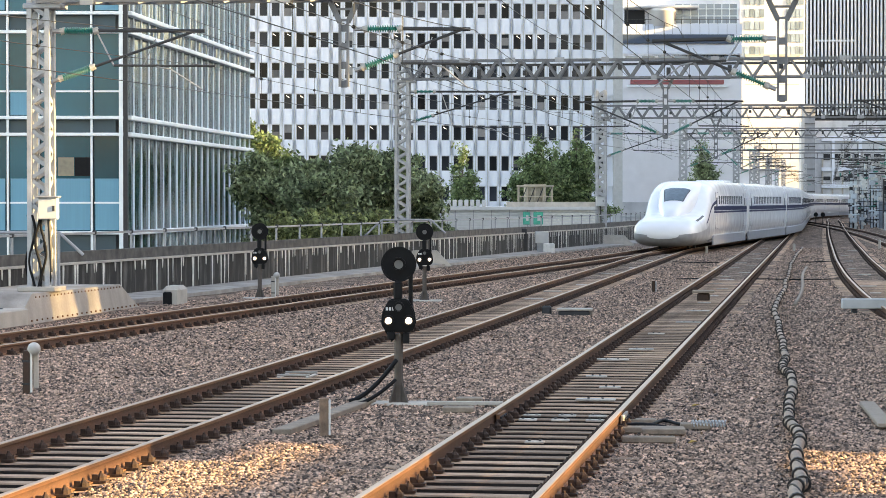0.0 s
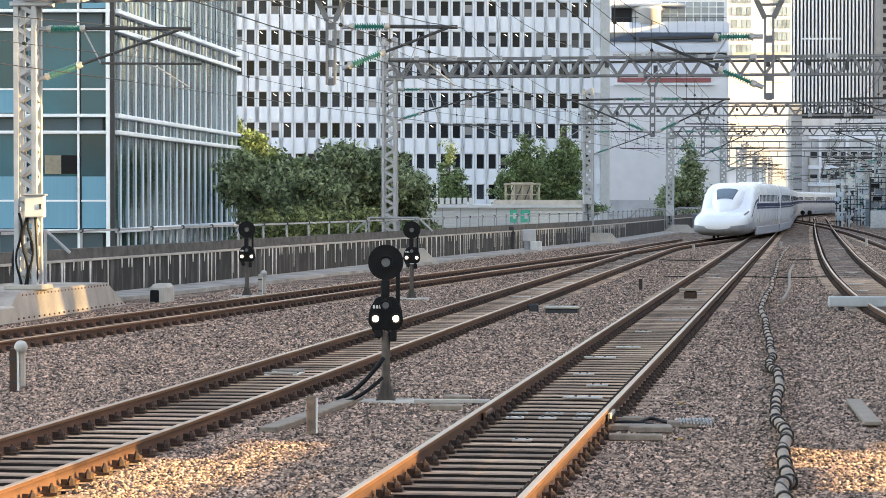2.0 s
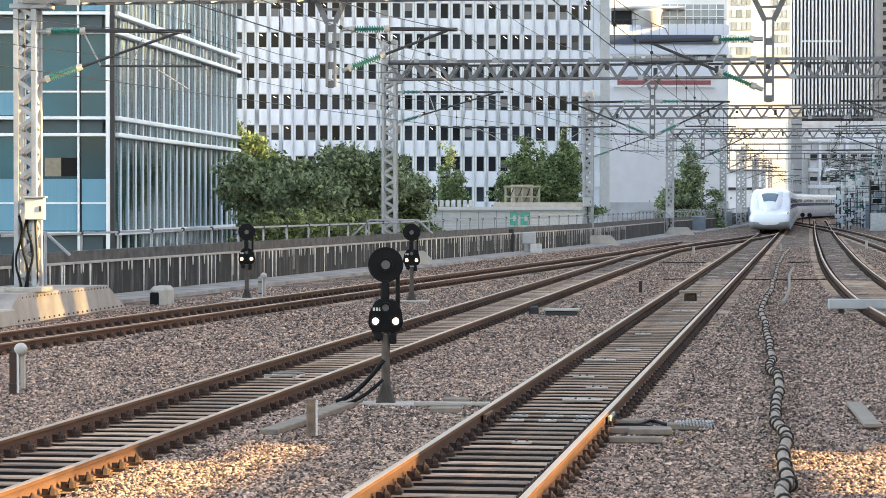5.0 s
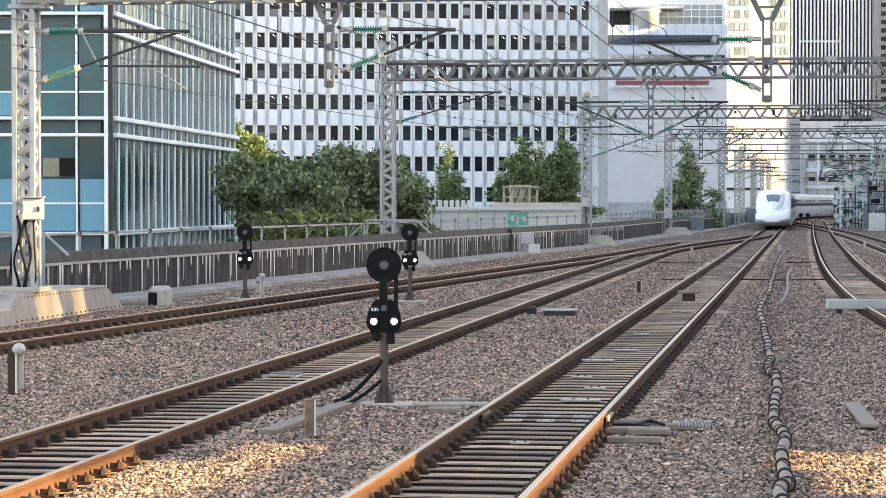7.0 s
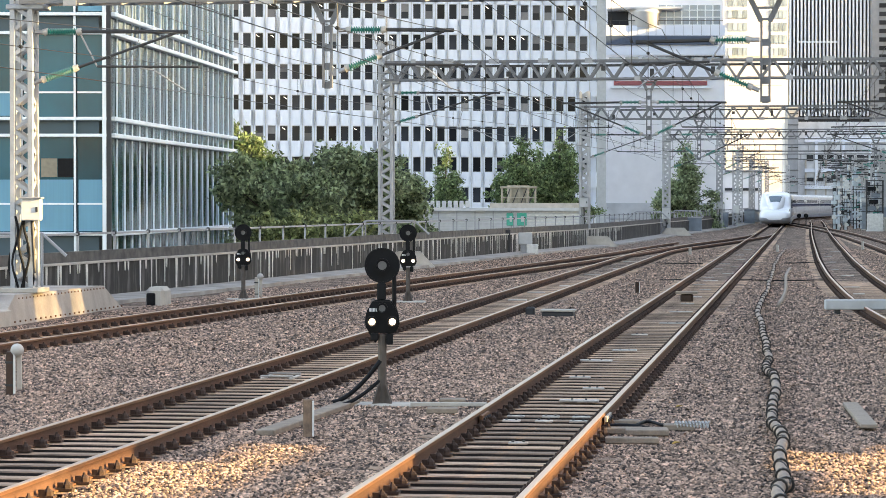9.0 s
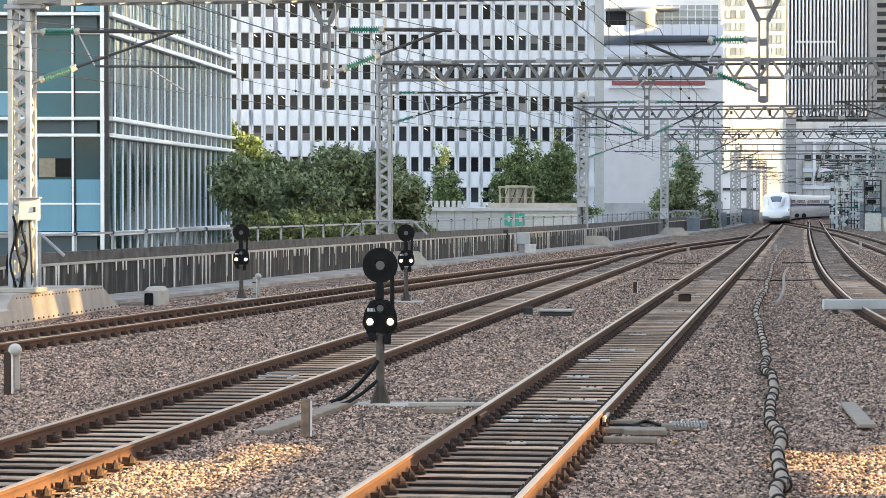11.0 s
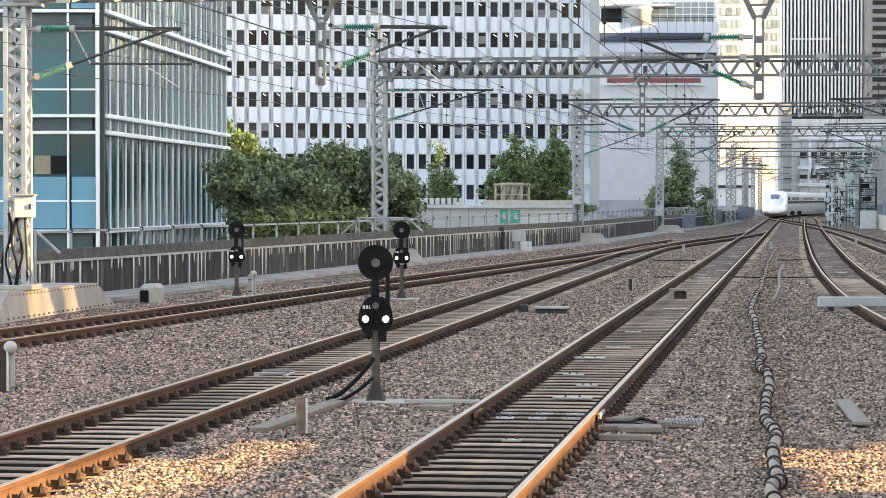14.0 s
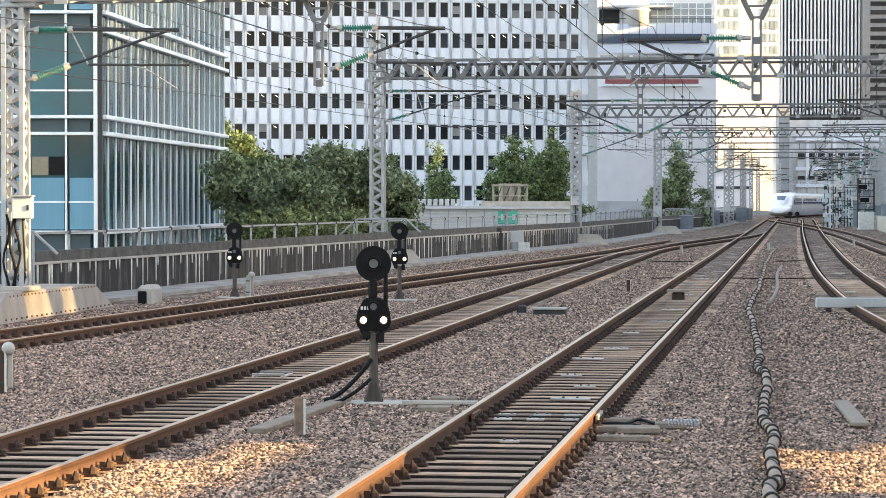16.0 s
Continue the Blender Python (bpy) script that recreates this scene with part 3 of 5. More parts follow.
# ---- raised concrete pier by the first column ----
pier = thing("pier_block", "raised grey concrete and riveted steel pier beside the track", "pier", kind="structure")
b = bmesh.new()
pv = [(-17.3, 53.6, -.35), (-17.3, 64.6, -.35), (-17.45, 62.9, .42), (-17.45, 55.6, .45)]
for dx in (0, -2.3):
    for x, y, z in pv:
        b.verts.new((x + dx, y, z))
b.verts.ensure_lookup_table()
for f in ((0, 1, 2, 3), (7, 6, 5, 4), (3, 2, 6, 7), (1, 5, 6, 2), (0, 3, 7, 4), (0, 4, 5, 1)):
    b.faces.new([b.verts[i] for i in f])
part("pier_body", b, mat("stained pier concrete", (0.52, 0.45, 0.38), .9, vary=.3, scale=1.3, bump=.3, bscale=20, fleck=.2, stretch=(1, 1, .4)), pier)
rv = tubem((0, 0, 0), (.04, 0, 0), .022, 6)
RIVET = bpy.data.meshes.new("rivet")
rv.to_mesh(RIVET)
rv.free()
RIVET.materials.append(M_RUST)
for i in range(26):
    u = i / 25
    share("rivet", RIVET, pier, pose(-17.46, 55.8 + 7 * u, .36))
    share("rivet", RIVET, pier, pose(-17.35, 54.4 + 9.8 * u, -.14))
for i in range(4):
    part("step_bar", boxm((-18.3, 52.2 + i * 1.0, .2 - i * .02), (1.2, .18, .05), .01), M_DARKSTEEL, pier)
part("approach_slab", boxm((-18.4, 51.5, -.14), (2.3, 6.4, .6), .03), M_CONC, pier)
hood = thing("drain_hood", "short grey concrete hood at the walkway's edge", "concrete hood", (-16.95, 66.5, -.4), 4)
part("hood_body", boxm((0, 0, .35), (.5, 1.1, .66), .1), M_CONC, hood)
part("hood_mouth", boxm((-.1, -.52, .3), (.24, .12, .46), .03), M_BLACK, hood)


# ---- buildings ----
def window_glass(name, color, rough, rand, wave=0.0):
    m = mat(name, color, rough, vary=0.25, scale=0.3, rand=rand, spec=0.8)
    if wave:
        n, link = m.node_tree.nodes, m.node_tree.links.new
        co = n.new("ShaderNodeTexCoord")
        mp = n.new("ShaderNodeMapping")
        mp.inputs["Scale"].default_value = (.5, .5, .14)
        wv = n.new("ShaderNodeTexNoise")
        wv.inputs["Scale"].default_value = 1.3
        bp = n.new("ShaderNodeBump")
        bp.inputs["Strength"].default_value, bp.inputs["Distance"].default_value = wave, .5
        link(co.outputs["Object"], mp.inputs[0])
        link(mp.outputs[0], wv.inputs["Vector"])
        link(wv.outputs[0], bp.inputs["Height"])
        link(bp.outputs[0], n["Principled BSDF"].inputs["Normal"])
    return m


M_OFFWALL = mat("white cladding", (0.76, 0.8, 0.87), 0.6, vary=0.05, scale=0.6, fleck=0.04)
M_OFFGLASS = window_glass("office window", (0.026, 0.03, 0.038), 0.15, 0.75)
M_OFFGLASS.node_tree.nodes["Principled BSDF"].inputs["Specular IOR Level"].default_value = 0.13
M_BLIND = mat("tan blind", (0.2, 0.19, 0.185), 0.7, vary=0.1, rand=.6)
M_TUBE = glow("office ceiling lamp", (1, .95, .85), 0.9)


def grid_mesh(name, w, h, material):
    b = boxm((0, 0, 0), (w, .04, h))
    me = bpy.data.meshes.new(name)
    b.to_mesh(me)
    b.free()
    me.materials.append(material)
    return me


def office():
    """White office block with rows of square windows between ribs."""
    o = thing("office_building", "white clad office block with rows of dark square windows", "office building", plan(0, 304, 0), 17.0)
    x0, x1 = -27.5, 20.6
    part("wall", boxm(((x0 + x1) / 2, 6.3, 14), (x1 - x0, 12, 29), 0), M_OFFWALL, o)
    rg = random.Random(5)
    pane, blind, lamp = grid_mesh("pane", .98, 1.82, M_OFFGLASS), grid_mesh("blind", .9, .9, M_BLIND), grid_mesh("lamp", .42, .05, M_TUBE)
    fb = bmesh.new()
    for x in (-.46, .46):
        box(fb, (x, -.035, 0), (.08, .06, 1.82))
    for z in (-.88, .88):
        box(fb, (0, -.035, z), (.84, .06, .08))
    FRAME = bpy.data.meshes.new("window_frame")
    fb.to_mesh(FRAME)
    fb.free()
    FRAME.materials.append(M_GREYBOX)
    zs = [24.97 - 3.603 * k for k in range(-1, 7)]
    for z in zs:
        part("spandrel", boxm(((x0 + x1) / 2, .12, z - 1.8), (x1 - x0, .3, 3.6 - 1.82)), M_OFFWALL, o)
    part("spandrel", boxm(((x0 + x1) / 2, .12, zs[0] + 1.9), (x1 - x0, .3, 2)), M_OFFWALL, o)
    part("corner_pier", boxm((x1 + .45, .6, 14), (1.1, 1.6, 29)), M_GREYBOX, o)
    n = 0
    x = -26.88
    rib = boxm((0, 0, 14), (.075, .16, 29))
    RIB = bpy.data.meshes.new("rib")
    rib.to_mesh(RIB)
    rib.free()
    RIB.materials.append(M_GREYBOX)
    while x < x1 - .6:
        part("pier", boxm((x + .7155, .1, 14), (.46, .26, 29)), M_OFFWALL, o)
        share("rib", RIB, o, pose(x + .7155, -.06, 0))
        for z in zs:
            w = share("window", pane, o, pose(x, .25, z))
            share("window_frame", FRAME, w, Matrix())
            if rg.random() < .2:
                share("blind", blind, w, pose(0, -.04, rg.choice((0, .4, -.4))))
            if rg.random() < .2 and z > 9:
                share("lamp", lamp, w, pose(rg.uniform(-.2, .2), -.03, .55, 0, 35, 0))
        x += 1.431
    return o


office()

M_TEAL = window_glass("teal glass", (0.01, 0.1, 0.14), 0.12, 0.55)
M_TEAL.node_tree.nodes["Principled BSDF"].inputs["Specular IOR Level"].default_value = 0.35
M_MIRROR = window_glass("reflecting curtain glass", (0.01, 0.06, 0.072), 0.03, 0.5, 0.14)
M_MIRROR.node_tree.nodes["Principled BSDF"].inputs["Specular IOR Level"].default_value = 0.45
M_WHITEMETAL = mat("white aluminium", (0.8, 0.86, 0.89), 0.4, 0.2, vary=0.08, scale=1)
M_FIN = mat("white enamelled fin", (0.82, 0.91, 0.96), 0.45, vary=0.05, scale=1)
M_SPAN = mat("blue grey spandrel", (0.05, 0.1, 0.13), 0.4, vary=0.15, scale=.6, rand=.15)
M_CURTAIN = mat("pale blue blind", (0.13, 0.33, 0.44), 0.8, vary=0.06, scale=1, stretch=(14, 1, .3))


M_CURTAINTAN = mat("beige room wall", (.3, .27, .2), .8)


def glass_building():
    """Glass office with a flat front and a finned side along the railway."""
    a = math.degrees(math.atan2(31, 2.5))
    o = thing("glass_building", "teal glass office with white bands and vertical fins", "office building", plan(-12.42, 100, 0), 8.36)
    levels = [(1.34, 5.04), (5.81, 9.01), (9.86, 13.1), (13.95, 17.2), (18, 21)]
    # front
    part("core", boxm((-7, 9, 10.3), (13.4, 17.6, 21.5)), M_SPAN, o)
    for k, (z0, z1) in enumerate(levels):
        for i in range(4):
            xa, xb = -3.25 * (i + 1) - .1 * (i > 0) + .05, -3.25 * i - .08
            for j in range(2):
                xl = xa + (xb - xa) * (.66 if j else 0)
                xr = xb if j else xa + (xb - xa) * .64
                w = part("window", boxm(((xl + xr) / 2, .02, (z0 + z1) / 2), (xr - xl - .07, .05, z1 - z0)), M_TEAL, o)
                part("window_frame", boxm(((xl + xr) / 2, -.03, z0 + (z1 - z0) * .3), (xr - xl - .07, .05, .07)), M_WHITEMETAL, w)
                if k == 0:
                    part("blind", boxm(((xl + xr) / 2, -.015, z0 + 1.05), (xr - xl - .15, .03, 2.0)), M_CURTAIN, w, "pale blue drawn blind")
                elif (i + j + k) % 3 == 0:
                    part("blind", boxm(((xl + xr) / 2, -.012, z0 + .5), (xr - xl - .15, .03, .9)), M_CURTAIN, w, "pale blue drawn blind")
    for z0, z1 in levels:
        for z in (z0 - .06, z1 + .06):
            part("band", boxm((-6.6, -.05, z), (13.3, .22, .13), .02), M_WHITEMETAL, o)
    for i in range(5):
        part("mullion", boxm((-3.25 * i - .05, -.06, 10), (.16, .22, 20.6), .02), M_WHITEMETAL, o)
        if i < 4:
            part("mullion", boxm((-3.25 * i - 1.2, -.04, 10), (.08, .14, 20.6)), M_WHITEMETAL, o)
    part("interior", boxm((-1.55, -.02, 3.85), (.62, .04, .72)), M_BLACK, o, "dark room behind the glass")
    part("interior", boxm((-2.2, -.02, 3.85), (.62, .04, .72)), M_CURTAINTAN, o, "beige room wall behind the glass")
    part("corner_post", boxm((.05, .0, 10), (.3, .3, 21)), M_DARKSTEEL, o)
    # side
    s = thing("side_facade", "", "")
    s.name = "side_facade"
    s.parent = o
    s.matrix_basis = pose(.1, .1, 0, 0, 0, a)
    L = 31.0
    panel = {}
    for z0, z1 in [(-.2, 1.3)] + levels:
        for i in range(20):
            key = round(z1 - z0, 2)
            if key not in panel:
                panel[key] = grid_mesh("pane", L / 20 - .04, z1 - z0, M_MIRROR)
            share("pane", panel[key], s, pose((i + .5) * L / 20, .05, (z0 + z1) / 2, random.uniform(-.5, .5), 0, random.uniform(-1, 1)))
    for z0, z1 in levels:
        for z in (z0 - .06, z1 + .06):
            part("band", boxm((L / 2, -.1, z), (L, .3, .17), .02), M_WHITEMETAL, s)
        part("spandrel", boxm((L / 2, .04, z1 + .4), (L, .06, .75)), M_MIRROR, s)
    f = boxm((0, -.002, 10), (.07, .06, 21))
    FIN = bpy.data.meshes.new("fin")
    f.to_mesh(FIN)
    f.free()
    FIN.materials.append(M_FIN)
    for i in range(21):
        share("fin", FIN, s, pose(i * L / 20, 0, 0))
    return o


glass_building()


def block(name, label, r0, r1, a, depth, z0, z1, material):
    o = thing(name, label, "building", plan((r0 + r1) / 2, a, 0), 8.36)
    part("wall", boxm((0, depth / 2, (z0 + z1) / 2), (r1 - r0, depth, z1 - z0)), material, o)
    return o


M_TILEWALL = mat("pale wall tiles", (0.88, 0.87, 0.89), 0.6, vary=0.05, scale=.7, fleck=.03)
M_CREAM = mat("cream stone cladding", (0.66, 0.63, 0.6), 0.6, vary=0.05, scale=.6, fleck=.04)
M_BRICKRED = mat("red fascia", (0.36, 0.1, 0.1), 0.6, vary=.1)
M_GREENGLASS = window_glass("pale green glazing", (0.26, 0.33, 0.4), 0.08, 0.4)
M_DARKGLASS = window_glass("dark tower glass", (0.035, 0.036, 0.042), 0.5, 0.4)
M_STATION = mat("pale station cladding", (0.68, 0.69, 0.71), 0.6, vary=.18, scale=.5, fleck=.1)
M_MIDGREY = mat("grey cladding", (0.3, 0.31, 0.33), 0.6, vary=.12, scale=.6)


def mid_building():
    d = 330.0
    o = block("department_store", "pale tiled building with set-back glazed upper floors", 22.87, 38.21, d, 14, -.4, 23.5, M_TILEWALL)
    w = 15.34
    part("red_fascia", boxm((-.6, -.12, 17.72), (w - 3.4, .25, .55)), M_BRICKRED, o)
    part("ledge", boxm((-.6, -.3, 17.21), (w - 2.6, .6, .25)), M_WHITEMETAL, o)
    part("dark_band", boxm((0, .5, 20.83), (w - .5, 1.0, .8)), M_DARKGLASS, o)
    for k, (za, zb) in enumerate(((23.8, 25.1), (21.34, 22.49), (18.15, 20.18))):
        part("fascia", boxm((0, -.05 + .1 * k, (za + zb) / 2), (w, .5, zb - za)), M_OFFWALL, o)
    part("awning", boxm((-.5, -.2, 23.22), (w - 1, .5, 1.15)), mat("blue grey band", (.06, .09, .14), .5), o)
    part("upper_wall", boxm((0, 6, 27.56), (w, 8, 8)), M_TILEWALL, o)
    part("soffit", boxm((-2.6, .9, 27.3), (9.5, 3.2, .35), .1), M_CREAM, o)
    part("dark_opening", boxm((-5.9, 1.93, 26.1), (2.6, .15, 1.9)), M_DARKGLASS, o, "dark recess behind the balcony")
    part("drum", turned([(1.75, 24.9), (1.75, 26.6), (2.0, 26.75), (2.0, 27.1)], 28), M_CREAM, o, "round sunlit cream turret", smooth=True).location = (-2.4, .9, 0)
    for i in range(8):
        part("window", boxm((-.2 + i * 1.0, 1.9, 26.4), (.9, .2, 2.9)), M_GREENGLASS, o)
        part("mullion", boxm((.3 + i * 1.0, 1.8, 26.4), (.12, .25, 2.9)), M_WHITEMETAL, o)
    for z in (25.3, 26.3, 27.2):
        part("transom", boxm((3.4, 1.78, z), (8.2, .2, .12)), M_WHITEMETAL, o)
    part("balcony_rail", boxm((0, .0, 25.75), (w - .6, .08, .08)), M_DARKSTEEL, o)
    for i in range(13):
        part("baluster", boxm((-7 + i * 1.16, .0, 25.4), (.06, .06, .7)), M_DARKSTEEL, o)
        part("fascia_joint", boxm((-7 + i * 1.16, -.31, 24.45), (.05, .03, 1.25)), M_MIDGREY, o)
    for i in range(7):
        part("window", boxm((-6.4 + i * 2.1, .0, 20.75), (1.6, .25, .62)), M_GREENGLASS, o)
    part("shop_base", boxm((0, -.2, 1.4), (w, .4, 2.0)), M_STATION, o)
    return o


def sunlit_tower():
    d = 730.0
    o = block("tower", "bright cream tower with glazed corner bays", 83.89, 102.46, d, 20, -.4, 78.72, M_CREAM)
    for xa, xb in ((-8.00, -2.24), (3.84, 8.96)):
        for i in range(4):
            for j in range(8):
                xm = xa + (i + .5) * (xb - xa) / 4
                part("window", boxm((xm, -.1, (45.10 + j * 3.522)), ((xb - xa) / 4 - .25, .3, 2.3)), M_GREENGLASS, o)
    part("ledge", boxm((0, -.5, 43.50), (15.4, 1, .9)), M_CONC, o)
    for j in range(5):
        part("course", boxm((0, -.05, (35.50 - j * 6.083)), (15.2, .12, .2)), M_CONC, o)
    return o


def striped_tower():
    d = 780.0
    o = block("striped_tower", "dark glass tower with closely spaced white vertical fins", 109.47, 134.11, d, 25, -.4, 87.36, M_DARKGLASS)
    f = boxm((0, -.5, (87.36 + 28.52) / 2), (.5, 1.0, 87.36 - 28.52))
    FIN = bpy.data.meshes.new("fin")
    f.to_mesh(FIN)
    f.free()
    FIN.materials.append(M_OFFWALL)
    x = -11.80
    while x < 12.32:
        share("fin", FIN, o, pose(x, 0, 0))
        x += 1.120
    part("sill", boxm((-3.5, -.6, 50.93), (12, .9, .5)), M_OFFWALL, o)
    o2 = block("grey_tower", "dark grey louvred office tower", 134.11, 153.26, d - 4, 25, -.4, 87.36, M_MIDGREY)
    for j in range(16):
        part("window", boxm((-4.8, -.1, (30.91 + j * 2.566)), (5.2, .3, 1.3)), M_DARKGLASS, o2)
    return o


def siding_shed():
    o = block("siding_shed", "pale shed with a dark eaves line beside the far tracks", 45.6, 52.2, 402, 14, -.4, 7.3, M_TILEWALL)
    part("eaves_line", boxm((0, -.1, 4.5), (6.6, .3, .4)), M_DARKSTEEL, o)
    part("roof", boxm((0, 6.8, 7.4), (7.2, 15, .25), .05), M_MIDGREY, o)


def far_station():
    d = 690.0
    o = block("station_building", "grey concrete station block across the far curve", 96.84, 138.61, d, 12, -.4, 24.01, M_STATION)
    for z, h in ((19.16, 1.3), (10.99, 1.0), (6.45, .9)):
        part("deck_edge", boxm((0, -.4, z), (33, .8, h)), M_OFFWALL, o)
    for x in (-13.4, -6.1, 1.2, 8.5):
        part("white_column", boxm((x, -.6, 12.4), (.7, .7, 13)), M_OFFWALL, o)
    for i in range(12):
        part("window", boxm((-15 + i * 2.7, -.1, 14.32), (1.8, .3, 1.6)), M_DARKGLASS, o)
        part("window", boxm((-15 + i * 2.7, -.1, 8.57), (1.8, .3, 1.0)), M_DARKGLASS, o)
        part("column", boxm((-16.2 + i * 2.7, -.3, 7), (.4, .5, 14)), M_CONC, o)
    return o


# A dark grey slab stands in for the shaded side of the cream tower.
def shaded_side():
    o = block("dark_slab_tower", "dark grey slab drawn as the shaded side of the cream tower", 95.9, 98.7, 684, 6, -.4, 28, M_MIDGREY)
    for i in range(9):
        part("ledge", boxm((0, -.1, 2 + i * 3), (2.8, .25, .2)), M_DARKSTEEL, o)


shaded_side()
mid_building()
sunlit_tower()
striped_tower()
far_station()
siding_shed()


def low_annex():
    """Low grey shed behind the parapet with a tank frame on it."""
    d = 185.0
    o = block("railway_shed", "low grey panelled railway shed with a green sign", -0.77, 11.12, d, 8, -.4, 2.11, M_STATION)
    part("upper_wall", boxm((2.7, .6, 2.20), (6.6, 1.2, .5)), M_CONC, o)
    part("roof_edge", boxm((0, -.1, 1.99), (11.9, .5, .22)), M_GREYBOX, o)
    for i in range(8):
        part("wall_panel", boxm((-2.4 + (i % 2) * .02, -.05, (1.78 - i * 0.203)), (7.0, .1, .16)), M_GREYBOX, o)
        part("louvre", boxm((3.7, -.06, (1.78 - i * 0.203)), (4.4, .12, .13)), M_WHITEMARK, o, "pale wall louvre")
    for i in range(6):
        part("panel_joint", boxm((-5.6 + i * 1.3, -.12, 1.0), (.06, .04, 1.7)), M_MIDGREY, o)
    xs = 1.36
    green = mat("green sign", (.03, .42, .3), .5)
    for dx, sx, sz in ((-.55, .5, .9), (.3, .7, .9)):
        part("sign_shape", boxm((xs + dx, -.18, 1.28), (sx, .06, sz), .03), green, o, "plain green sign shape")
        part("sign_gap", boxm((xs + dx + .06, -.2, 1.3), (sx * .35, .05, .4)), M_GREYBOX, o)
    for i in range(9):
        part("roof_post", boxm((-5.6 + i * .42, .1, 2.36), (.3, .3, .5), .05), M_GREYBOX, o)
    t = thing("tank_frame", "rusty pale steel tank cage on the shed roof", "tank frame", plan(6.65, d + 1, 2.03), 8.36)
    for dx in (-1.2, -.6, 0, .6, 1.2):
        part("upright", tubem((dx, 0, 0), (dx, 0, 1.55), .09), mat("pale rust", (.38, .34, .26), .8, vary=.2, scale=3) if dx == -1.2 else bpy.data.materials["pale rust"], t)
    part("tank", tubem((0, .8, 0), (0, .8, 1.7), .8, 16), bpy.data.materials["pale rust"], t)
    for dx in (-.9, -.3, .3, .9):
        part("brace", tubem((dx - .3, -.05, 0), (dx + .3, -.05, 1.5), .035), M_DARKSTEEL, t)
    part("middle_ring", boxm((0, -.02, .8), (2.6, .15, .1), .03), bpy.data.materials["pale rust"], t)
    part("top_ring", boxm((0, 0, 1.55), (2.7, .2, .15), .03), bpy.data.materials["pale rust"], t)
    return o


low_annex()


# ---- trees ----
def leaf_mat(name, c, c2):
    m = mat(name, c, 0.6, vary=0.3, scale=2.2, color2=c2, rand=.75, island=True, spec=.3)
    n, link = m.node_tree.nodes, m.node_tree.links.new
    b = n["Principled BSDF"]
    tr = n.new("ShaderNodeBsdfTranslucent")
    link(b.inputs["Base Color"].links[0].from_socket, tr.inputs["Color"])
    mx = n.new("ShaderNodeMixShader")
    mx.inputs[0].default_value = 0.35
    link(b.outputs[0], mx.inputs[1])
    link(tr.outputs[0], mx.inputs[2])
    link(mx.outputs[0], n["Material Output"].inputs["Surface"])
    return m


M_DARKGLASS.node_tree.nodes["Principled BSDF"].inputs["Specular IOR Level"].default_value = 0.2
M_BARK = mat("bark", (0.12, 0.09, 0.07), .9, scale=8, bump=.5)
M_LEAF_DARK = leaf_mat("dark leaf", (0.34, 0.41, 0.235), (0.11, 0.15, 0.085))
M_LEAF_SHRUB = leaf_mat("yellowish leaf", (0.36, 0.4, 0.18), (0.13, 0.165, 0.07))
M_LEAF_LIGHT = leaf_mat("light leaf", (0.21, 0.29, 0.135), (0.075, 0.115, 0.05))


def tree(label, base, height, blobs, leaves, size, material, seed, group="trees"):
    """blobs: (dx, dy, z, rx, rz) ellipsoids of foliage on limbs."""
    t = thing("tree", label, "tree", base, group=group)
    rg = np.random.default_rng(seed)
    b = bmesh.new()
    top = max(q[2] for q in blobs)
    tube(b, (0, 0, -.5), (0, 0, top * .7), .16 + height * .012, 8, .06)
    for dx, dy, z, rx, rz in blobs:
        tube(b, (0, 0, max(.2, z - rz - .6)), (dx * .9, dy * .9, z), .07, 5, .03)
    part("trunk", b, M_BARK, t)
    tot = sum(q[3] ** 2 * q[4] for q in blobs)
    per, vs = 30, []
    for dx, dy, z, rx, rz in blobs:
        n = max(4, int(leaves * rx * rx * rz / tot / per))
        v = rg.normal(size=(n, 3))
        v /= np.linalg.norm(v, axis=1)[:, None]
        v *= (rg.uniform(0.3, 1.08, n) ** .45)[:, None]
        c = v * (rx, rx, rz) + (dx, dy, z)
        keep = np.array([noise.noise((p[0] * 1.5, p[1] * 1.5, p[2] * 1.7 + seed)) for p in c]) > -.12
        c = c[keep]
        spread = size * 2.6 * rg.uniform(.6, 1.3, (len(c), 1, 1))
        tuft = c[:, None, :] + rg.normal(size=(len(c), per, 3)) * spread * (.62, .62, .4)
        vs.append(tuft.reshape(-1, 3))
    c = np.concatenate(vs)
    n = len(c)
    u = rg.normal(size=(n, 3))
    u /= np.linalg.norm(u, axis=1)[:, None]
    w = np.cross(u, rg.normal(size=(n, 3)))
    w /= np.linalg.norm(w, axis=1)[:, None]
    nn = np.cross(u, w)
    s = size * rg.uniform(.5, 1.3, n)[:, None]
    co = np.stack([c - u * s, c + w * s * .5 + nn * s * .2, c + u * s, c - w * s * .5 + nn * s * .2], 1).reshape(-1, 3)
    f = (np.arange(n)[:, None] * 4 + np.array([0, 1, 2, 3])).reshape(-1, 4)
    me = bpy.data.meshes.new("crown")
    me.from_pydata(co.tolist(), [], f.tolist())
    me.materials.append(material)
    ob = new("crown", me)
    ob.parent = t
    return t


def broad(seed, w, z0, z1, n=14):
    rg = random.Random(seed)
    return [(rg.uniform(-w, w), rg.uniform(-w * .6, w * .6), rg.uniform(z0, z1) - abs(rg.uniform(-.6, .6)), rg.uniform(.7, 1.25), rg.uniform(.55, .95)) for _ in range(n)]


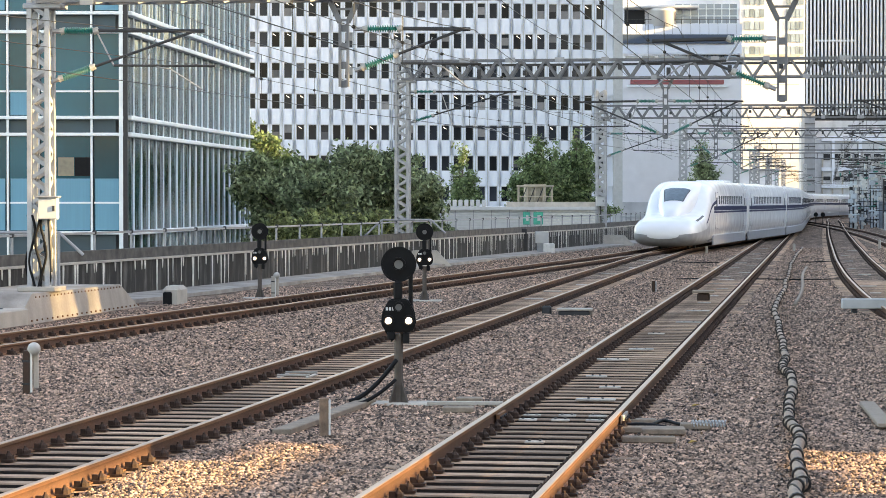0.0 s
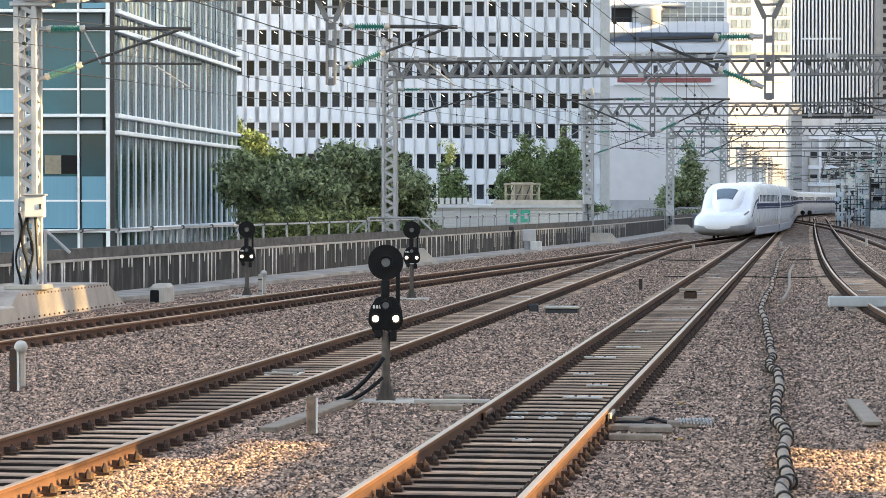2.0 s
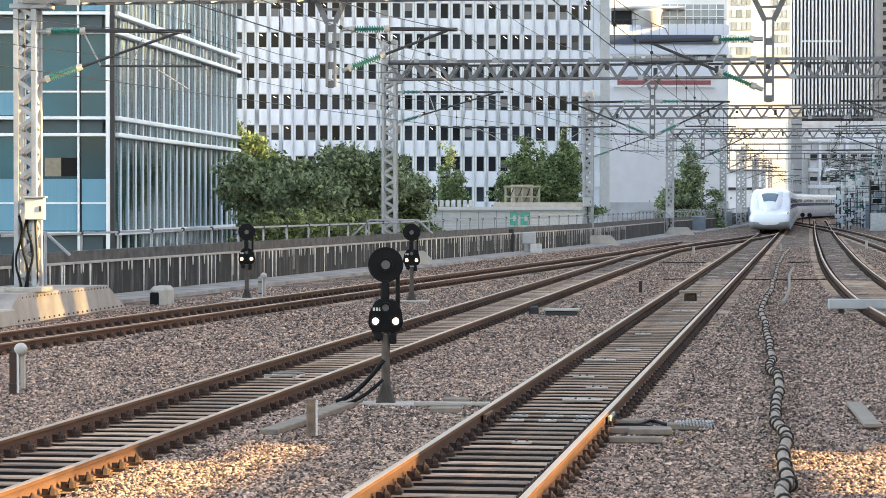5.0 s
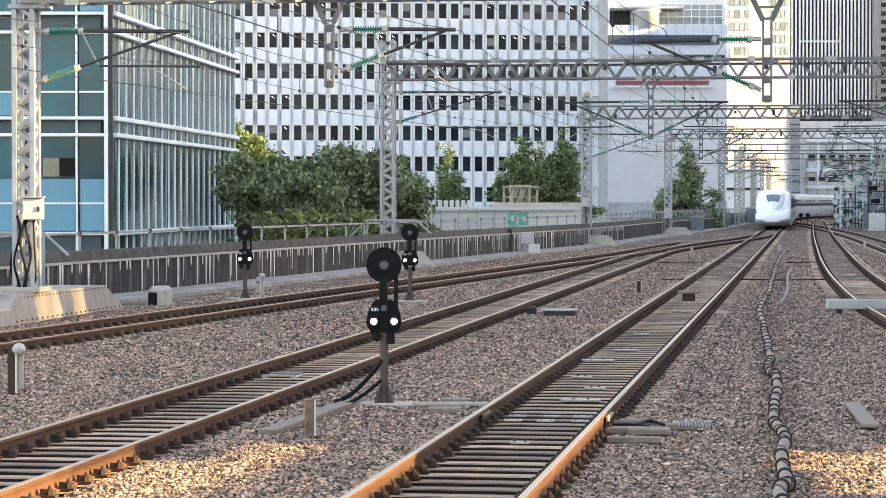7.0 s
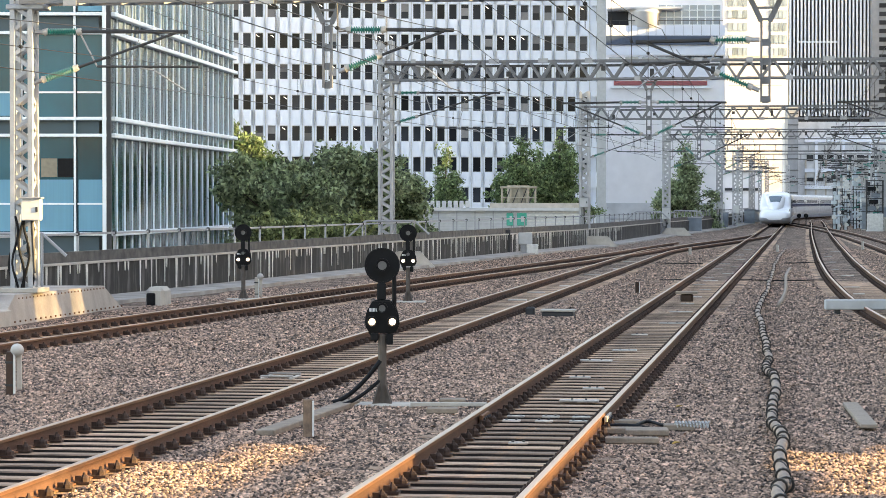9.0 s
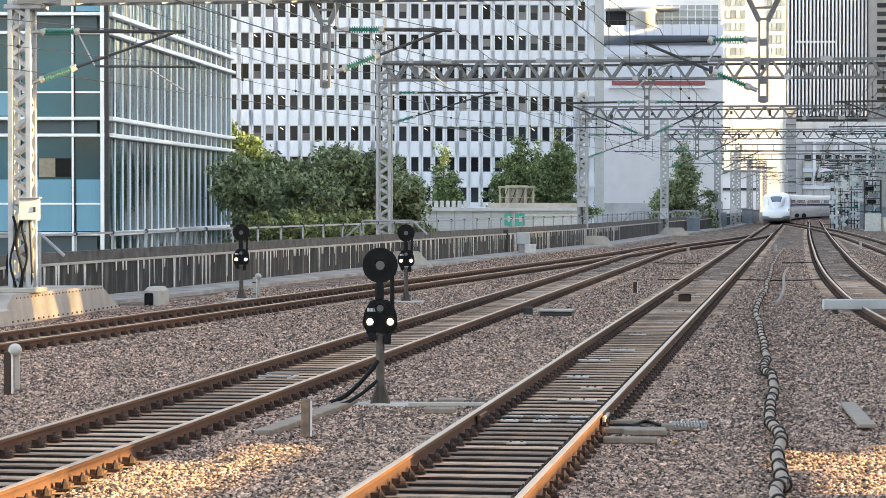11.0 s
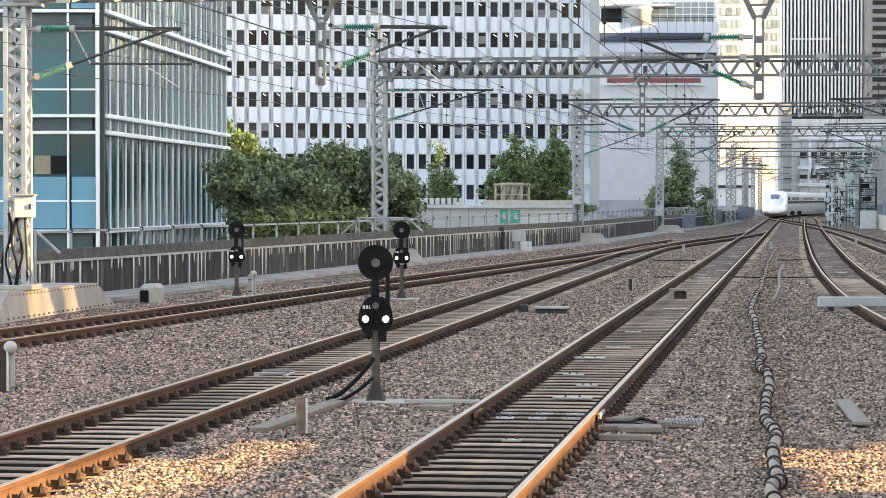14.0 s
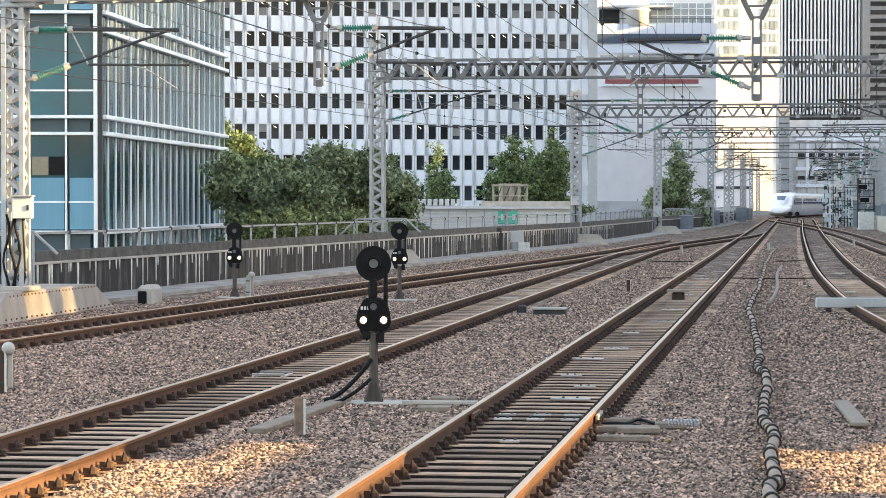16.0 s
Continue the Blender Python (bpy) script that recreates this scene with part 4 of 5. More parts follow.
def cone(seed, w, z0, z1, n=12):
    rg = random.Random(seed)
    out = []
    for i in range(n):
        u = i / (n - 1)
        k = w * (1 - u ** 2.4) + .12
        out.append((rg.uniform(-.5, .5) * k, rg.uniform(-.5, .5) * k, z0 + (z1 - z0) * u, k * rg.uniform(.75, 1), (z1 - z0) / n * 1.3))
    return out


def put_trees():
    tree("dense dark green broadleaf tree behind the parapet", plan(-6.72, 116, -.4), 4.8, broad(1, 2.2, 1.2, 4.5, 22), 30000, .14, M_LEAF_DARK, 1)
    tree("dense dark green broadleaf tree behind the parapet", plan(-3.79, 120, -.4), 5, broad(2, 2.0, 1.4, 5.0, 22), 30000, .14, M_LEAF_DARK, 2)
    tree("dense dark green broadleaf tree behind the parapet", plan(-1.77, 126, -.4), 4.6, broad(3, 1.5, 1.3, 4.5, 16), 19000, .14, M_LEAF_DARK, 3)
    tree("dark green broadleaf shrub tree behind the parapet", plan(-4.89, 112, -.4), 3.2, broad(4, 2.0, .8, 2.4, 12), 14000, .115, M_LEAF_SHRUB, 4)
    tree("tall sunlit light green tree beside the glass office", plan(-9.06, 135, -.4), 7, broad(5, 1.6, 1.8, 7.0, 26), 22000, .14, M_LEAF_LIGHT, 5)
    tree("dense dark green broadleaf tree behind the parapet", plan(-5.4, 118, -.4), 4.8, broad(13, 1.6, 1.4, 4.7, 16), 20000, .14, M_LEAF_DARK, 13)
    tree("tall green conical street tree", plan(9.0, 206, -.4), 8, cone(12, 2.4, 1.3, 7.2), 20000, .145, M_LEAF_LIGHT, 12)
    tree("slim light green conical street tree", plan(1.5, 200, -.4), 7, cone(6, 1.25, 1.4, 6.7), 10000, .14, M_LEAF_LIGHT, 6)
    tree("slim light green conical street tree", plan(-2.07, 205, -.4), 7, cone(9, 1.2, 1.4, 6.2), 8000, .14, M_LEAF_LIGHT, 9)
    tree("tall green conical street tree", plan(7.3, 200, -.4), 8.5, cone(7, 2.1, 1.3, 7.6, 16), 26000, .145, M_LEAF_LIGHT, 7)
    tree("tall green conical street tree", plan(10.45, 203, -.4), 8.5, cone(8, 2.3, 1.3, 8.0, 16), 28000, .145, M_LEAF_LIGHT, 8)
    tree("dark green tree beside the pale tiled building", plan(25.6, 255, -.4), 8, broad(11, 2.4, .3, 4.2, 26) + cone(10, 1.25, 3.4, 8.6), 30000, .17, M_LEAF_DARK, 10)


put_trees()


# ---- dwarf signals ----
def disc(bm, c, r, depth, n=28, axis=(0, -1, 0), r2=None):
    c, a = Vector(c), Vector(axis)
    return tube(bm, c - a * depth / 2, c + a * depth / 2, r, n, r2)


def signal(at, rz, label, k=1.0):
    """Two-headed dwarf signal: a round disc above a three-lamp head on a post."""
    t = thing("dwarf_signal", label, "railway signal", at, rz, group="dwarf signals")
    t.scale = (k, k, k)
    b = bmesh.new()
    tube(b, (0, 0, .02), (0, 0, .95), .06, 10)
    part("post", b, M_DARKPOST, t)
    b = bmesh.new()
    for a in (0, 90, 180, 270):
        m = Matrix.Rotation(radians(a + 45), 4, "Z")
        vs = [b.verts.new(m @ Vector(p)) for p in ((.05, -.012, .03), (.18, -.012, .03), (.06, -.012, .32), (.05, .012, .03), (.18, .012, .03), (.06, .012, .32))]
        for f in ((0, 1, 2), (5, 4, 3), (0, 3, 4, 1), (1, 4, 5, 2), (2, 5, 3, 0)):
            b.faces.new([vs[i] for i in f])
    box(b, (0, 0, .02), (.32, .32, .035))
    part("base", b, M_DARKPOST, t)
    part("pad", boxm((0, 0, -.03), (.95, .5, .14), .02), M_CONC, t)
    # lamp head: a rounded triangle of three hoods
    b = bmesh.new()
    pts = [(-.17, .98), (.17, .98), (.235, 1.08), (.215, 1.26), (.12, 1.42), (-.12, 1.42), (-.215, 1.26), (-.235, 1.08)]
    fv = [b.verts.new((x, -.09, z)) for x, z in pts]
    bv_ = [b.verts.new((x, .09, z)) for x, z in pts]
    b.faces.new(fv)
    b.faces.new(bv_[::-1])
    for i in range(8):
        b.faces.new((fv[i], bv_[i], bv_[(i + 1) % 8], fv[(i + 1) % 8]))
    bmesh.ops.bevel(b, geom=list(b.edges), offset=.02, segments=2, affect="EDGES")
    bmesh.ops.recalc_face_normals(b, faces=b.faces)
    head = part("lamp_head", b, M_BLACK, t)
    for x, z, lit in ((-.135, 1.13, 1), (.135, 1.13, 1), (.0, 1.31, 0)):
        h = bmesh.new()
        ring(h, (x, -.1, z), .075, .055, .12)
        part("hood", h, M_BLACK, head)
        part("lens", disc(bmesh.new(), (x, -.1, z), .045, .02, 20), M_LAMPW if lit else M_LENS, head, "lit white lens" if lit else "dark lens")
    b = bmesh.new()
    for i, w in enumerate((.03, .03, .03)):
        box(b, (-.155 + i * .042, -.125, 1.29), (w, .004, .045))
    part("number_mark", b, M_WHITEMARK, head)
    b = tubem((-.08, 0, .86), (-.17, -.02, 1.0), .022, 8)
    tube(b, (.08, 0, .84), (.1, -.02, 1.0), .03, 8)
    box(b, (.1, -.05, .9), (.09, .1, .14), .01)
    box(b, (-.1, -.05, .93), (.1, .1, .1), .01)
    part("cable_gland", b, M_BLACK, t)
    part("neck", boxm((-.01, 0, 1.53), (.12, .1, .24), .02), M_BLACK, t)
    part("side_pipe", tubem((.16, .02, 1.2), (.16, .02, 1.85), .03, 8), M_BLACK, t)
    part("disc_plate", disc(bmesh.new(), (0, 0, 1.88), .235, .02, 40), M_BLACK, t)
    h = bmesh.new()
    ring(h, (0, -.05, 1.88), .095, .075, .1)
    part("hood", h, M_BLACK, t)
    part("lens", disc(bmesh.new(), (0, -.03, 1.88), .06, .03, 20), M_LENS, t, "grey unlit lens")
    h = bmesh.new()
    ring(h, (0, -.012, 1.88), .237, .215, .03)
    part("rim", h, M_BLACK, t)
    part("backbox", boxm((0, .1, 1.87), (.24, .16, .26), .03), M_BLACK, t)
    return t


def ring(bm, c, ro, ri, depth, n=24):
    x, y, z = c
    vs = []
    for i in range(n):
        a = 2 * math.pi * i / n
        ca, sa = math.cos(a), math.sin(a)
        vs.append([bm.verts.new((x + r * ca, y + e, z + r * sa)) for r, e in ((ro, -depth / 2), (ri, -depth / 2), (ri, depth / 2), (ro, depth / 2))])
    for i in range(n):
        p, q = vs[i], vs[(i + 1) % n]
        for j in range(4):
            bm.faces.new((p[j], q[j], q[(j + 1) % 4], p[(j + 1) % 4]))
    bmesh.ops.recalc_face_normals(bm, faces=bm.faces)


M_DARKPOST = mat("signal post iron", (0.13, 0.105, 0.088), 0.7, 0.2, vary=.25, scale=6, bump=.2)
M_LENS = mat("unlit lens", (0.25, 0.25, 0.25), 0.15, vary=.1)


def gz(p):
    return BALLAST_Z + lump(p.x, p.y)


def spot(r, a):
    p = plan(r, a)
    return (p.x, p.y, gz(p))


signal(spot(-.592, 34.4), 8.4, "black two-headed dwarf signal with two lit white lamps", 1.0)
signal(spot(-5.12, 72.0), 8.4, "black two-headed dwarf signal near the parapet", 1.0)
signal(spot(-.5, 69.9), 8.4, "black two-headed dwarf signal beside the curving track", 1.0)

for x, y in ((-.65, 290), (.12, 290)):
    o = thing("marker_lamp", "small black round marker lamp on a short post", "marker lamp", (x, y, -.2), group="marker lamps")
    part("post", tubem((0, 0, 0), (0, 0, 1.0), .06), M_DARKPOST, o)
    part("disc", disc(bmesh.new(), (0, 0, 1.2), .25, .05, 20), M_BLACK, o)

# cables of the near signal
def hose(name, label, category, pts, r, material, n=8):
    return tagged(part(name, polytube(pts, r, n), material, smooth=True), label, category)


o = plan(-.557, 34.3)
hose("signal_cable", "black cable from the dwarf signal's post to the ballast", "cable", [o + Vector((-.05 - .62 * u, -.05 - .15 * u, .55 * (1 - u) ** 1.6 - .14)) for u in [i / 8 for i in range(9)]], .03, M_BLACK)
hose("signal_cable", "black cable from the dwarf signal's post to the ballast", "cable", [o + Vector((-.05 - .45 * u, -.15 - .3 * u, .3 * (1 - u) ** 1.5 - .15)) for u in [i / 8 for i in range(9)]], .025, M_BLACK)


# ---- marker posts ----
M_POSTRUST = mat("weathered post rust", (.3, .2, .14), .85, vary=.3, scale=9, bump=.3, fleck=.3)


def marker(at, h, label, ball=False, pale=False, steel=None):
    t = thing("marker_post", label, "marker post", at, 8.4, group="marker posts")
    part("post", boxm((0, 0, h / 2 - .05), (.11, .1, h + .1), .012), steel or (M_CONC if pale else M_FAST), t)
    part("white_face", boxm((.062, -.02, h * .5), (.02, .085, h * .9)), M_WHITEMARK, t)
    if ball:
        b = bmesh.new()
        bmesh.ops.create_uvsphere(b, u_segments=16, v_segments=10, radius=.095, matrix=Matrix.Translation((.1, 0, h + .02)))
        part("white_cap", b, M_CAPS, t, smooth=True)
        part("side_post", boxm((.12, .05, h * .45 + .05), (.07, .06, h * .8), .01), M_CONC, t)
        for z in (.15, h - .15):
            part("strap", boxm((0, 0, z), (.13, .12, .03)), M_DARKSTEEL, t)
    return t


marker(spot(-5.85, 36.2), .62, "rusty marker post with a white ball cap", True)
marker(spot(-1.37, 29.7), .45, "short rusty steel marker post in the ballast", steel=M_POSTRUST)
marker(spot(-4.78, 72.5), .62, "pale concrete marker post by the dwarf signal", True, True)
marker(spot(13.6, 133), .4, "small white marker post between the tracks", False, True)
marker(spot(19.2, 141), .4, "small white marker post between the tracks", False, True)
marker(spot(6.3, 77), .35, "small dark marker post between the tracks")
marker(spot(24.9, 147), .5, "small white marker post beside the crossover", False, True)

# ---- wrapped cable snaking along the ballast ----
def snake():
    t = thing("cable_duct", "grey wrapped cable snaking along the ballast", "cable", kind="")
    pts = []
    for j, (x, d) in enumerate(((2.8, 20.0), (3.2, 23.1), (3.35, 24.2), (3.87, 28.05), (4.25, 31.7), (4.95, 36.5), (5.48, 41.4), (6.1, 46.1), (7.08, 54.4), (8.33, 64.4), (10.5, 79), (12.7, 94.4), (15.9, 117), (20.3, 145))):
        p = plan(x, d)
        pts.append(Vector((p.x, p.y, gz(p) + .1 + .06 * (j % 2))))
    fine = []
    for i in range(len(pts) - 1):
        p0, p1, p2, p3 = pts[max(i - 1, 0)], pts[i], pts[i + 1], pts[min(i + 2, len(pts) - 1)]
        for k in range(6):
            u = k / 6
            fine.append(.5 * (2 * p1 + (p2 - p0) * u + (2 * p0 - 5 * p1 + 4 * p2 - p3) * u * u + (3 * p1 - p0 - 3 * p2 + p3) * u**3))
    wob = [p + Vector((.09 * noise.noise((i * .3, 0, 0)), 0, .05 * noise.noise((i * .3, 5, 0)))) for i, p in enumerate(fine)]
    verts, faces = [], []
    n = 10
    for i, p in enumerate(wob):
        d = (wob[min(i + 1, len(wob) - 1)] - wob[max(i - 1, 0)]).normalized()
        s = d.cross(Vector((0, 0, 1))).normalized()
        u = s.cross(d)
        for k in range(n):
            a = 2 * math.pi * k / n
            verts.append(p + (s * math.cos(a) + u * math.sin(a)) * .06)
    for i in range(len(wob) - 1):
        for k in range(n):
            faces.append((i * n + k, i * n + (k + 1) % n, (i + 1) * n + (k + 1) % n, (i + 1) * n + k))
    dense = [p.lerp(q, u / 6) for p, q in zip(wob, wob[1:]) for u in range(6)]
    run, helix = 0.0, []
    for p, q in zip(dense, dense[1:]):
        run += (q - p).length
        helix.append(p + Vector((.06 * math.cos(run * 5), 0, .06 * math.sin(run * 5))))
    part("wrapped_strand", polytube(helix, .012, 5), M_HOSE2, t, "dark strand wound round the cable", smooth=True)
    ob = new("sleeve", mesh_of("sleeve", verts, faces, M_HOSE, True))
    ob.parent = t
    rg = random.Random(3)
    acc, nxt = 0, .5
    for p, q in zip(wob, wob[1:]):
        acc += (q - p).length
        if acc > nxt:
            d = (q - p).normalized()
            b = bmesh.new()
            tube(b, -d * .03, d * .03, .08, 12)
            share_ob = part("tie_ring", b, M_HOSE2, t)
            share_ob.location = p
            nxt = acc + rg.uniform(.3, .95)
    return t


M_HOSE = mat("grey cable sleeve", (0.38, 0.28, 0.21), .7, vary=.25, scale=4, bump=.2, fleck=.15)
M_HOSE2 = mat("dark tie", (0.03, 0.024, 0.02), .7, vary=.25, scale=6)
snake()

# ---- things on the ballast ----
M_DIRTY = mat("dirty concrete", (0.34, 0.265, 0.2), .9, vary=.25, scale=5, bump=.3, fleck=.2)
M_WOOD = mat("weathered board", (0.38, 0.3, 0.23), .85, vary=.2, scale=4, stretch=(1, 6, 6), bump=.2)


def slab(name, label, category, r, a, size, rz=0.0, material=None, dz=0.0):
    p = plan(r, a)
    t = thing(name, label, category, (p.x, p.y, gz(p) + dz), rz)
    part("body", boxm((0, 0, size[2] / 2 - .02), size, min(size) * .15), material or M_CONC, t)
    return t


M_PLATE = mat("worn pale plate", (.62, .55, .48), .6, vary=.2, scale=6, fleck=.2, rand=.25)


def trackside():
    slab("trough_lid", "flat grey concrete cable trough lid in the ballast", "trough lid", -1.44, 32.2, (.22, 4.7, .07), -2.4, M_DIRTY, .02)
    slab("trough_lid", "flat grey concrete cable trough lid in the ballast", "trough lid", .29, 33.8, (1.0, .1, .05), 4, None, .05)
    slab("loose_board", "pale weathered board lying on the ballast", "board", 5.42, 32.2, (.2, 3.4, .05), 2.8, M_WOOD, .05)
    t = slab("track_box", "dark iron signalling box between the rails", "signalling box", 7.08, 70.0, (.34, .3, .3), 0, M_FAST)
    part("lid", boxm((0, 0, .31), (.6, .42, .07), .01), M_WOOD, t)
    for s in (-1, 1):
        part("foot", boxm((s * .25, 0, .02), (.12, .6, .06)), M_DARKSTEEL, t)
    t = slab("junction_box", "low dark junction box with a pale lid", "junction box", 3.15, 61.5, (.75, .5, .14), 0, M_DARKSTEEL)
    part("lid", boxm((.0, 0, .15), (.82, .56, .05), .01), M_CONC, t)
    t = slab("small_box", "small dark box in the ballast", "junction box", 2.5, 62.0, (.22, .22, .22), 0, M_DARKSTEEL)
    for k, (r, a, sx, sy) in enumerate(((2.33, 31.2, .5, .22), (2.3, 30.0, .45, .25), (2.55, 29.8, .5, .4), (2.3, 28.8, .6, .15), (.35, 34.4, .35, .3), (.2, 32.9, .4, .3), (3.0, 30.6, .35, .25))):
        slab("concrete_pad", "small pale concrete pad beside the rail", "concrete pad", r, a, (sx, sy, .07), 6, M_DIRTY, .035)
    t = thing("gauge_frame", "pale metal gauge frame lying between the rails", "frame", tuple(plan(-2.2, 38.9, -.12)), 0)
    for x in (-.22, .22):
        part("side_bar", boxm((x, 0, .0), (.05, .7, .03), .008), M_PLATE, t)
    for y in (-.3, .3):
        part("cross_bar", boxm((0, y, .03), (.5, .05, .03), .008), M_WALK, t)
    # insulated rail joint with its bonds
    for x in (XA - .75, XA + .75):
        t = thing("rail_joint", "pale insulated rail joint plate", "rail joint", (x, 31.0, -.1))
        part("fishplate", boxm((.055, 0, .01), (.04, .7, .1), .008), M_CONC if x > -3 else M_RUST, t)
        part("fishplate", boxm((-.055, 0, .01), (.04, .7, .1), .008), M_RUST, t)
        for y in (-.25, -.1, .1, .25):
            part("bolt", tubem((.07, y, .01), (.1, y, .01), .018), M_DARKSTEEL, t)
    # bright tie plates inside the near track
    rg = random.Random(12)
    rows = [(31.3, x) for x in (-.4, 0, .42)] + [(31.95, x) for x in (-.42, .02, .4)]
    rows += [(y, rg.uniform(-.35, .4)) for y in (28.4, 34.6, 36.9, 39.2, 43.4, 46.5, 52, 57, 63, 68, 73, 79, 84, 88, 92, 97, 104, 108, 112, 121, 131, 146)]
    for y, x in rows:
        k = 1 if y < 33 else rg.uniform(.9, 1.7)
        t = thing("tie_plate", "pale worn metal plate on a sleeper", "plate", (XA + x, y, -.155), group="tie plates")
        part("plate", boxm((0, 0, 0), ((.22 if y < 33 else .34) * k, .1 * k, .025), .006), M_PLATE, t)
        for e in (-.06, .06):
            part("stud", boxm((e * k, 0, .02), (.03, .03, .02)), M_DARKSTEEL, t)
    t = thing("stop_beam", "pale grey steel beam beside the curving track", "beam", tuple(plan(10.9, 62, 0)), 8.4)
    part("beam_body", boxm((0, 0, .05), (2.6, .28, .24), .02), M_GREYBOX, t)
    for x in (-1.0, 1.0):
        part("leg", boxm((x, .02, -.18), (.12, .16, .36)), M_DARKSTEEL, t)
    p = plan(3.15, 30.5)
    t = thing("spring_cable", "pale coiled spring cable lying in the ballast", "cable", (p.x, p.y, gz(p) + .09), 8)
    part("coil", polytube([Vector((-.2 + .4 * i / 80, .035 * math.cos(i * .8), .035 * math.sin(i * .8))) for i in range(81)], .012, 5), M_GREYBOX, t)
    for k, (r, a) in enumerate(((2.3, 31.6), (2.25, 30.4))):
        p = plan(r, a)
        hose("bond_cable", "black bond cable looping from the rail joint", "cable", [Vector((p.x - .25 + .75 * u, p.y + .1 * math.sin(u * 5 + k), gz(p) + .03 + .05 * math.sin(u * 3.1))) for u in [i / 8 for i in range(9)]], .028, M_BLACK)
    t = thing("line_equipment", "dark post and white boxes against the parapet", "equipment box", (-14.45, 131.5, -.3), 8)
    part("post", boxm((-.7, 0, .7), (.35, .3, 1.4), .03), M_DARKSTEEL, t)
    part("box", boxm((.25, 0, .95), (.7, .45, .6), .03), M_GREYBOX, t)
    part("box", boxm((.6, -.1, .4), (.6, .4, .5), .03), M_WHITEMARK, t)
    part("stand", boxm((.25, .05, .33), (.5, .35, .66)), M_GALV, t)
    for k, (r0, r1, a) in enumerate(((10.3, 13.6, 88), (8.0, 8.7, 88), (10.1, 12.1, 113), (15.7, 17.2, 113), (2.4, 3.0, 30.9), (1.4, 2.1, 33.2), (10.2, 11.6, 64))):
        pts = []
        for i in range(13):
            p = plan(r0 + (r1 - r0) * i / 12, a + .25 * math.sin(i * .7 + k))
            pts.append(Vector((p.x, p.y, gz(p) + .045)))
        hose("cross_cable", "thin dark cable laid across the ballast", "cable", pts, .02, M_BLACK, 6)
    pts = []
    for i in range(17):
        u = i / 16
        p = plan(9.15 + 5.55 * u + .08 * math.sin(u * 6), 67 + 37 * u)
        pts.append(Vector((p.x, p.y, gz(p) + .03)))
    hose("old_hose", "flat pale disused hose lying in the ballast", "hose", pts, .06, M_WOOD, 6)
    rg = random.Random(31)
    for y in (70, 76, 82, 95, 103, 116, 128, 140):
        for line in (LINE_D, LINE_B):
            x = float(np.interp(y, [p.y for p in line], [p.x for p in line])) + rg.uniform(-.35, .35)
            t = thing("tie_plate", "pale worn metal plate on a sleeper", "plate", (x, y, -.155), group="tie plates")
            part("plate", boxm((0, 0, 0), (rg.uniform(.3, .6), .16, .03), .006), M_PLATE, t)
    # fallen leaves
    for r, a in ((2.75, 28.3), (3.3, 33.6)):
        p = plan(r, a)
        t = thing("fallen_leaf", "yellow fallen leaf on the ballast", "leaf", (p.x, p.y, gz(p) + .06), 30)
        b = bmesh.new()
        vs = [b.verts.new(v) for v in ((-.06, 0, 0), (0, -.04, .03), (.07, 0, .02), (0, .05, .03))]
        b.faces.new(vs)
        part("blade", b, mat("yellow leaf", (.5, .3, .04), .6), t)


trackside()


def column_box(x, y, z, s, label):
    t = thing("equipment_box", label, "equipment box", (x, y, z), 8.4, group="equipment boxes")
    part("case", boxm((0, 0, 0), s, .02), M_GREYBOX, t)
    part("hood", boxm((0, -.02, s[2] / 2 + .015), (s[0] + .08, s[1] + .08, .04), .01), M_GALV, t)
    part("latch", boxm((s[0] * .3, -s[1] / 2 - .01, 0), (.05, .03, .12)), M_DARKSTEEL, t)
    part("conduit", tubem((0, .05, -s[2] / 2), (.05, .1, -s[2] / 2 - 1.2), .04), M_DARKSTEEL, t)
    return t


for k, (dx, dy) in enumerate(((-.15, -.25), (.0, -.28), (.12, -.26), (-.25, -.2), (.2, -.22))):
    hose("column_cable", "dark cable bundle down the lattice column", "cable", [Vector((-17.75 + dx + .07 * math.sin(i * .8 + k * 2), 57.3 + dy, 2.2 - i * .18)) for i in range(11)], .03, M_BLACK, 6)
column_box(-17.45, 56.85, 2.35, (.45, .3, .5), "grey equipment box on the lattice column")
column_box(-13.4, 157.5, 2.5, (.5, .35, .6), "grey equipment box on the lattice column")
column_box(-11.1, 208.5, 1.6, (.6, .4, .9), "grey equipment box on the lattice column")
column_box(-8.5, 259.5, 2.2, (.5, .4, .8), "grey equipment box on the lattice column")


def stair_rail(y, x):
    t = thing("stair_rail", "pale tubular guard rail over the parapet", "guard rail", (x, y, 0), 8.4, group="guard rails")
    for dy in (-1.0, 1.0):
        part("leg", tubem((dy, 0, .0), (dy, 0, 1.75), .04), M_GALV, t)
    part("top_bar", tubem((-1, 0, 1.75), (1, 0, 1.75), .04), M_GALV, t)
    part("slope_bar", tubem((1, 0, 1.75), (1.6, 0, 1.2), .04), M_GALV, t)
    part("slope_bar", tubem((-1, 0, 1.75), (-1.8, 0, 1.0), .04), M_GALV, t)


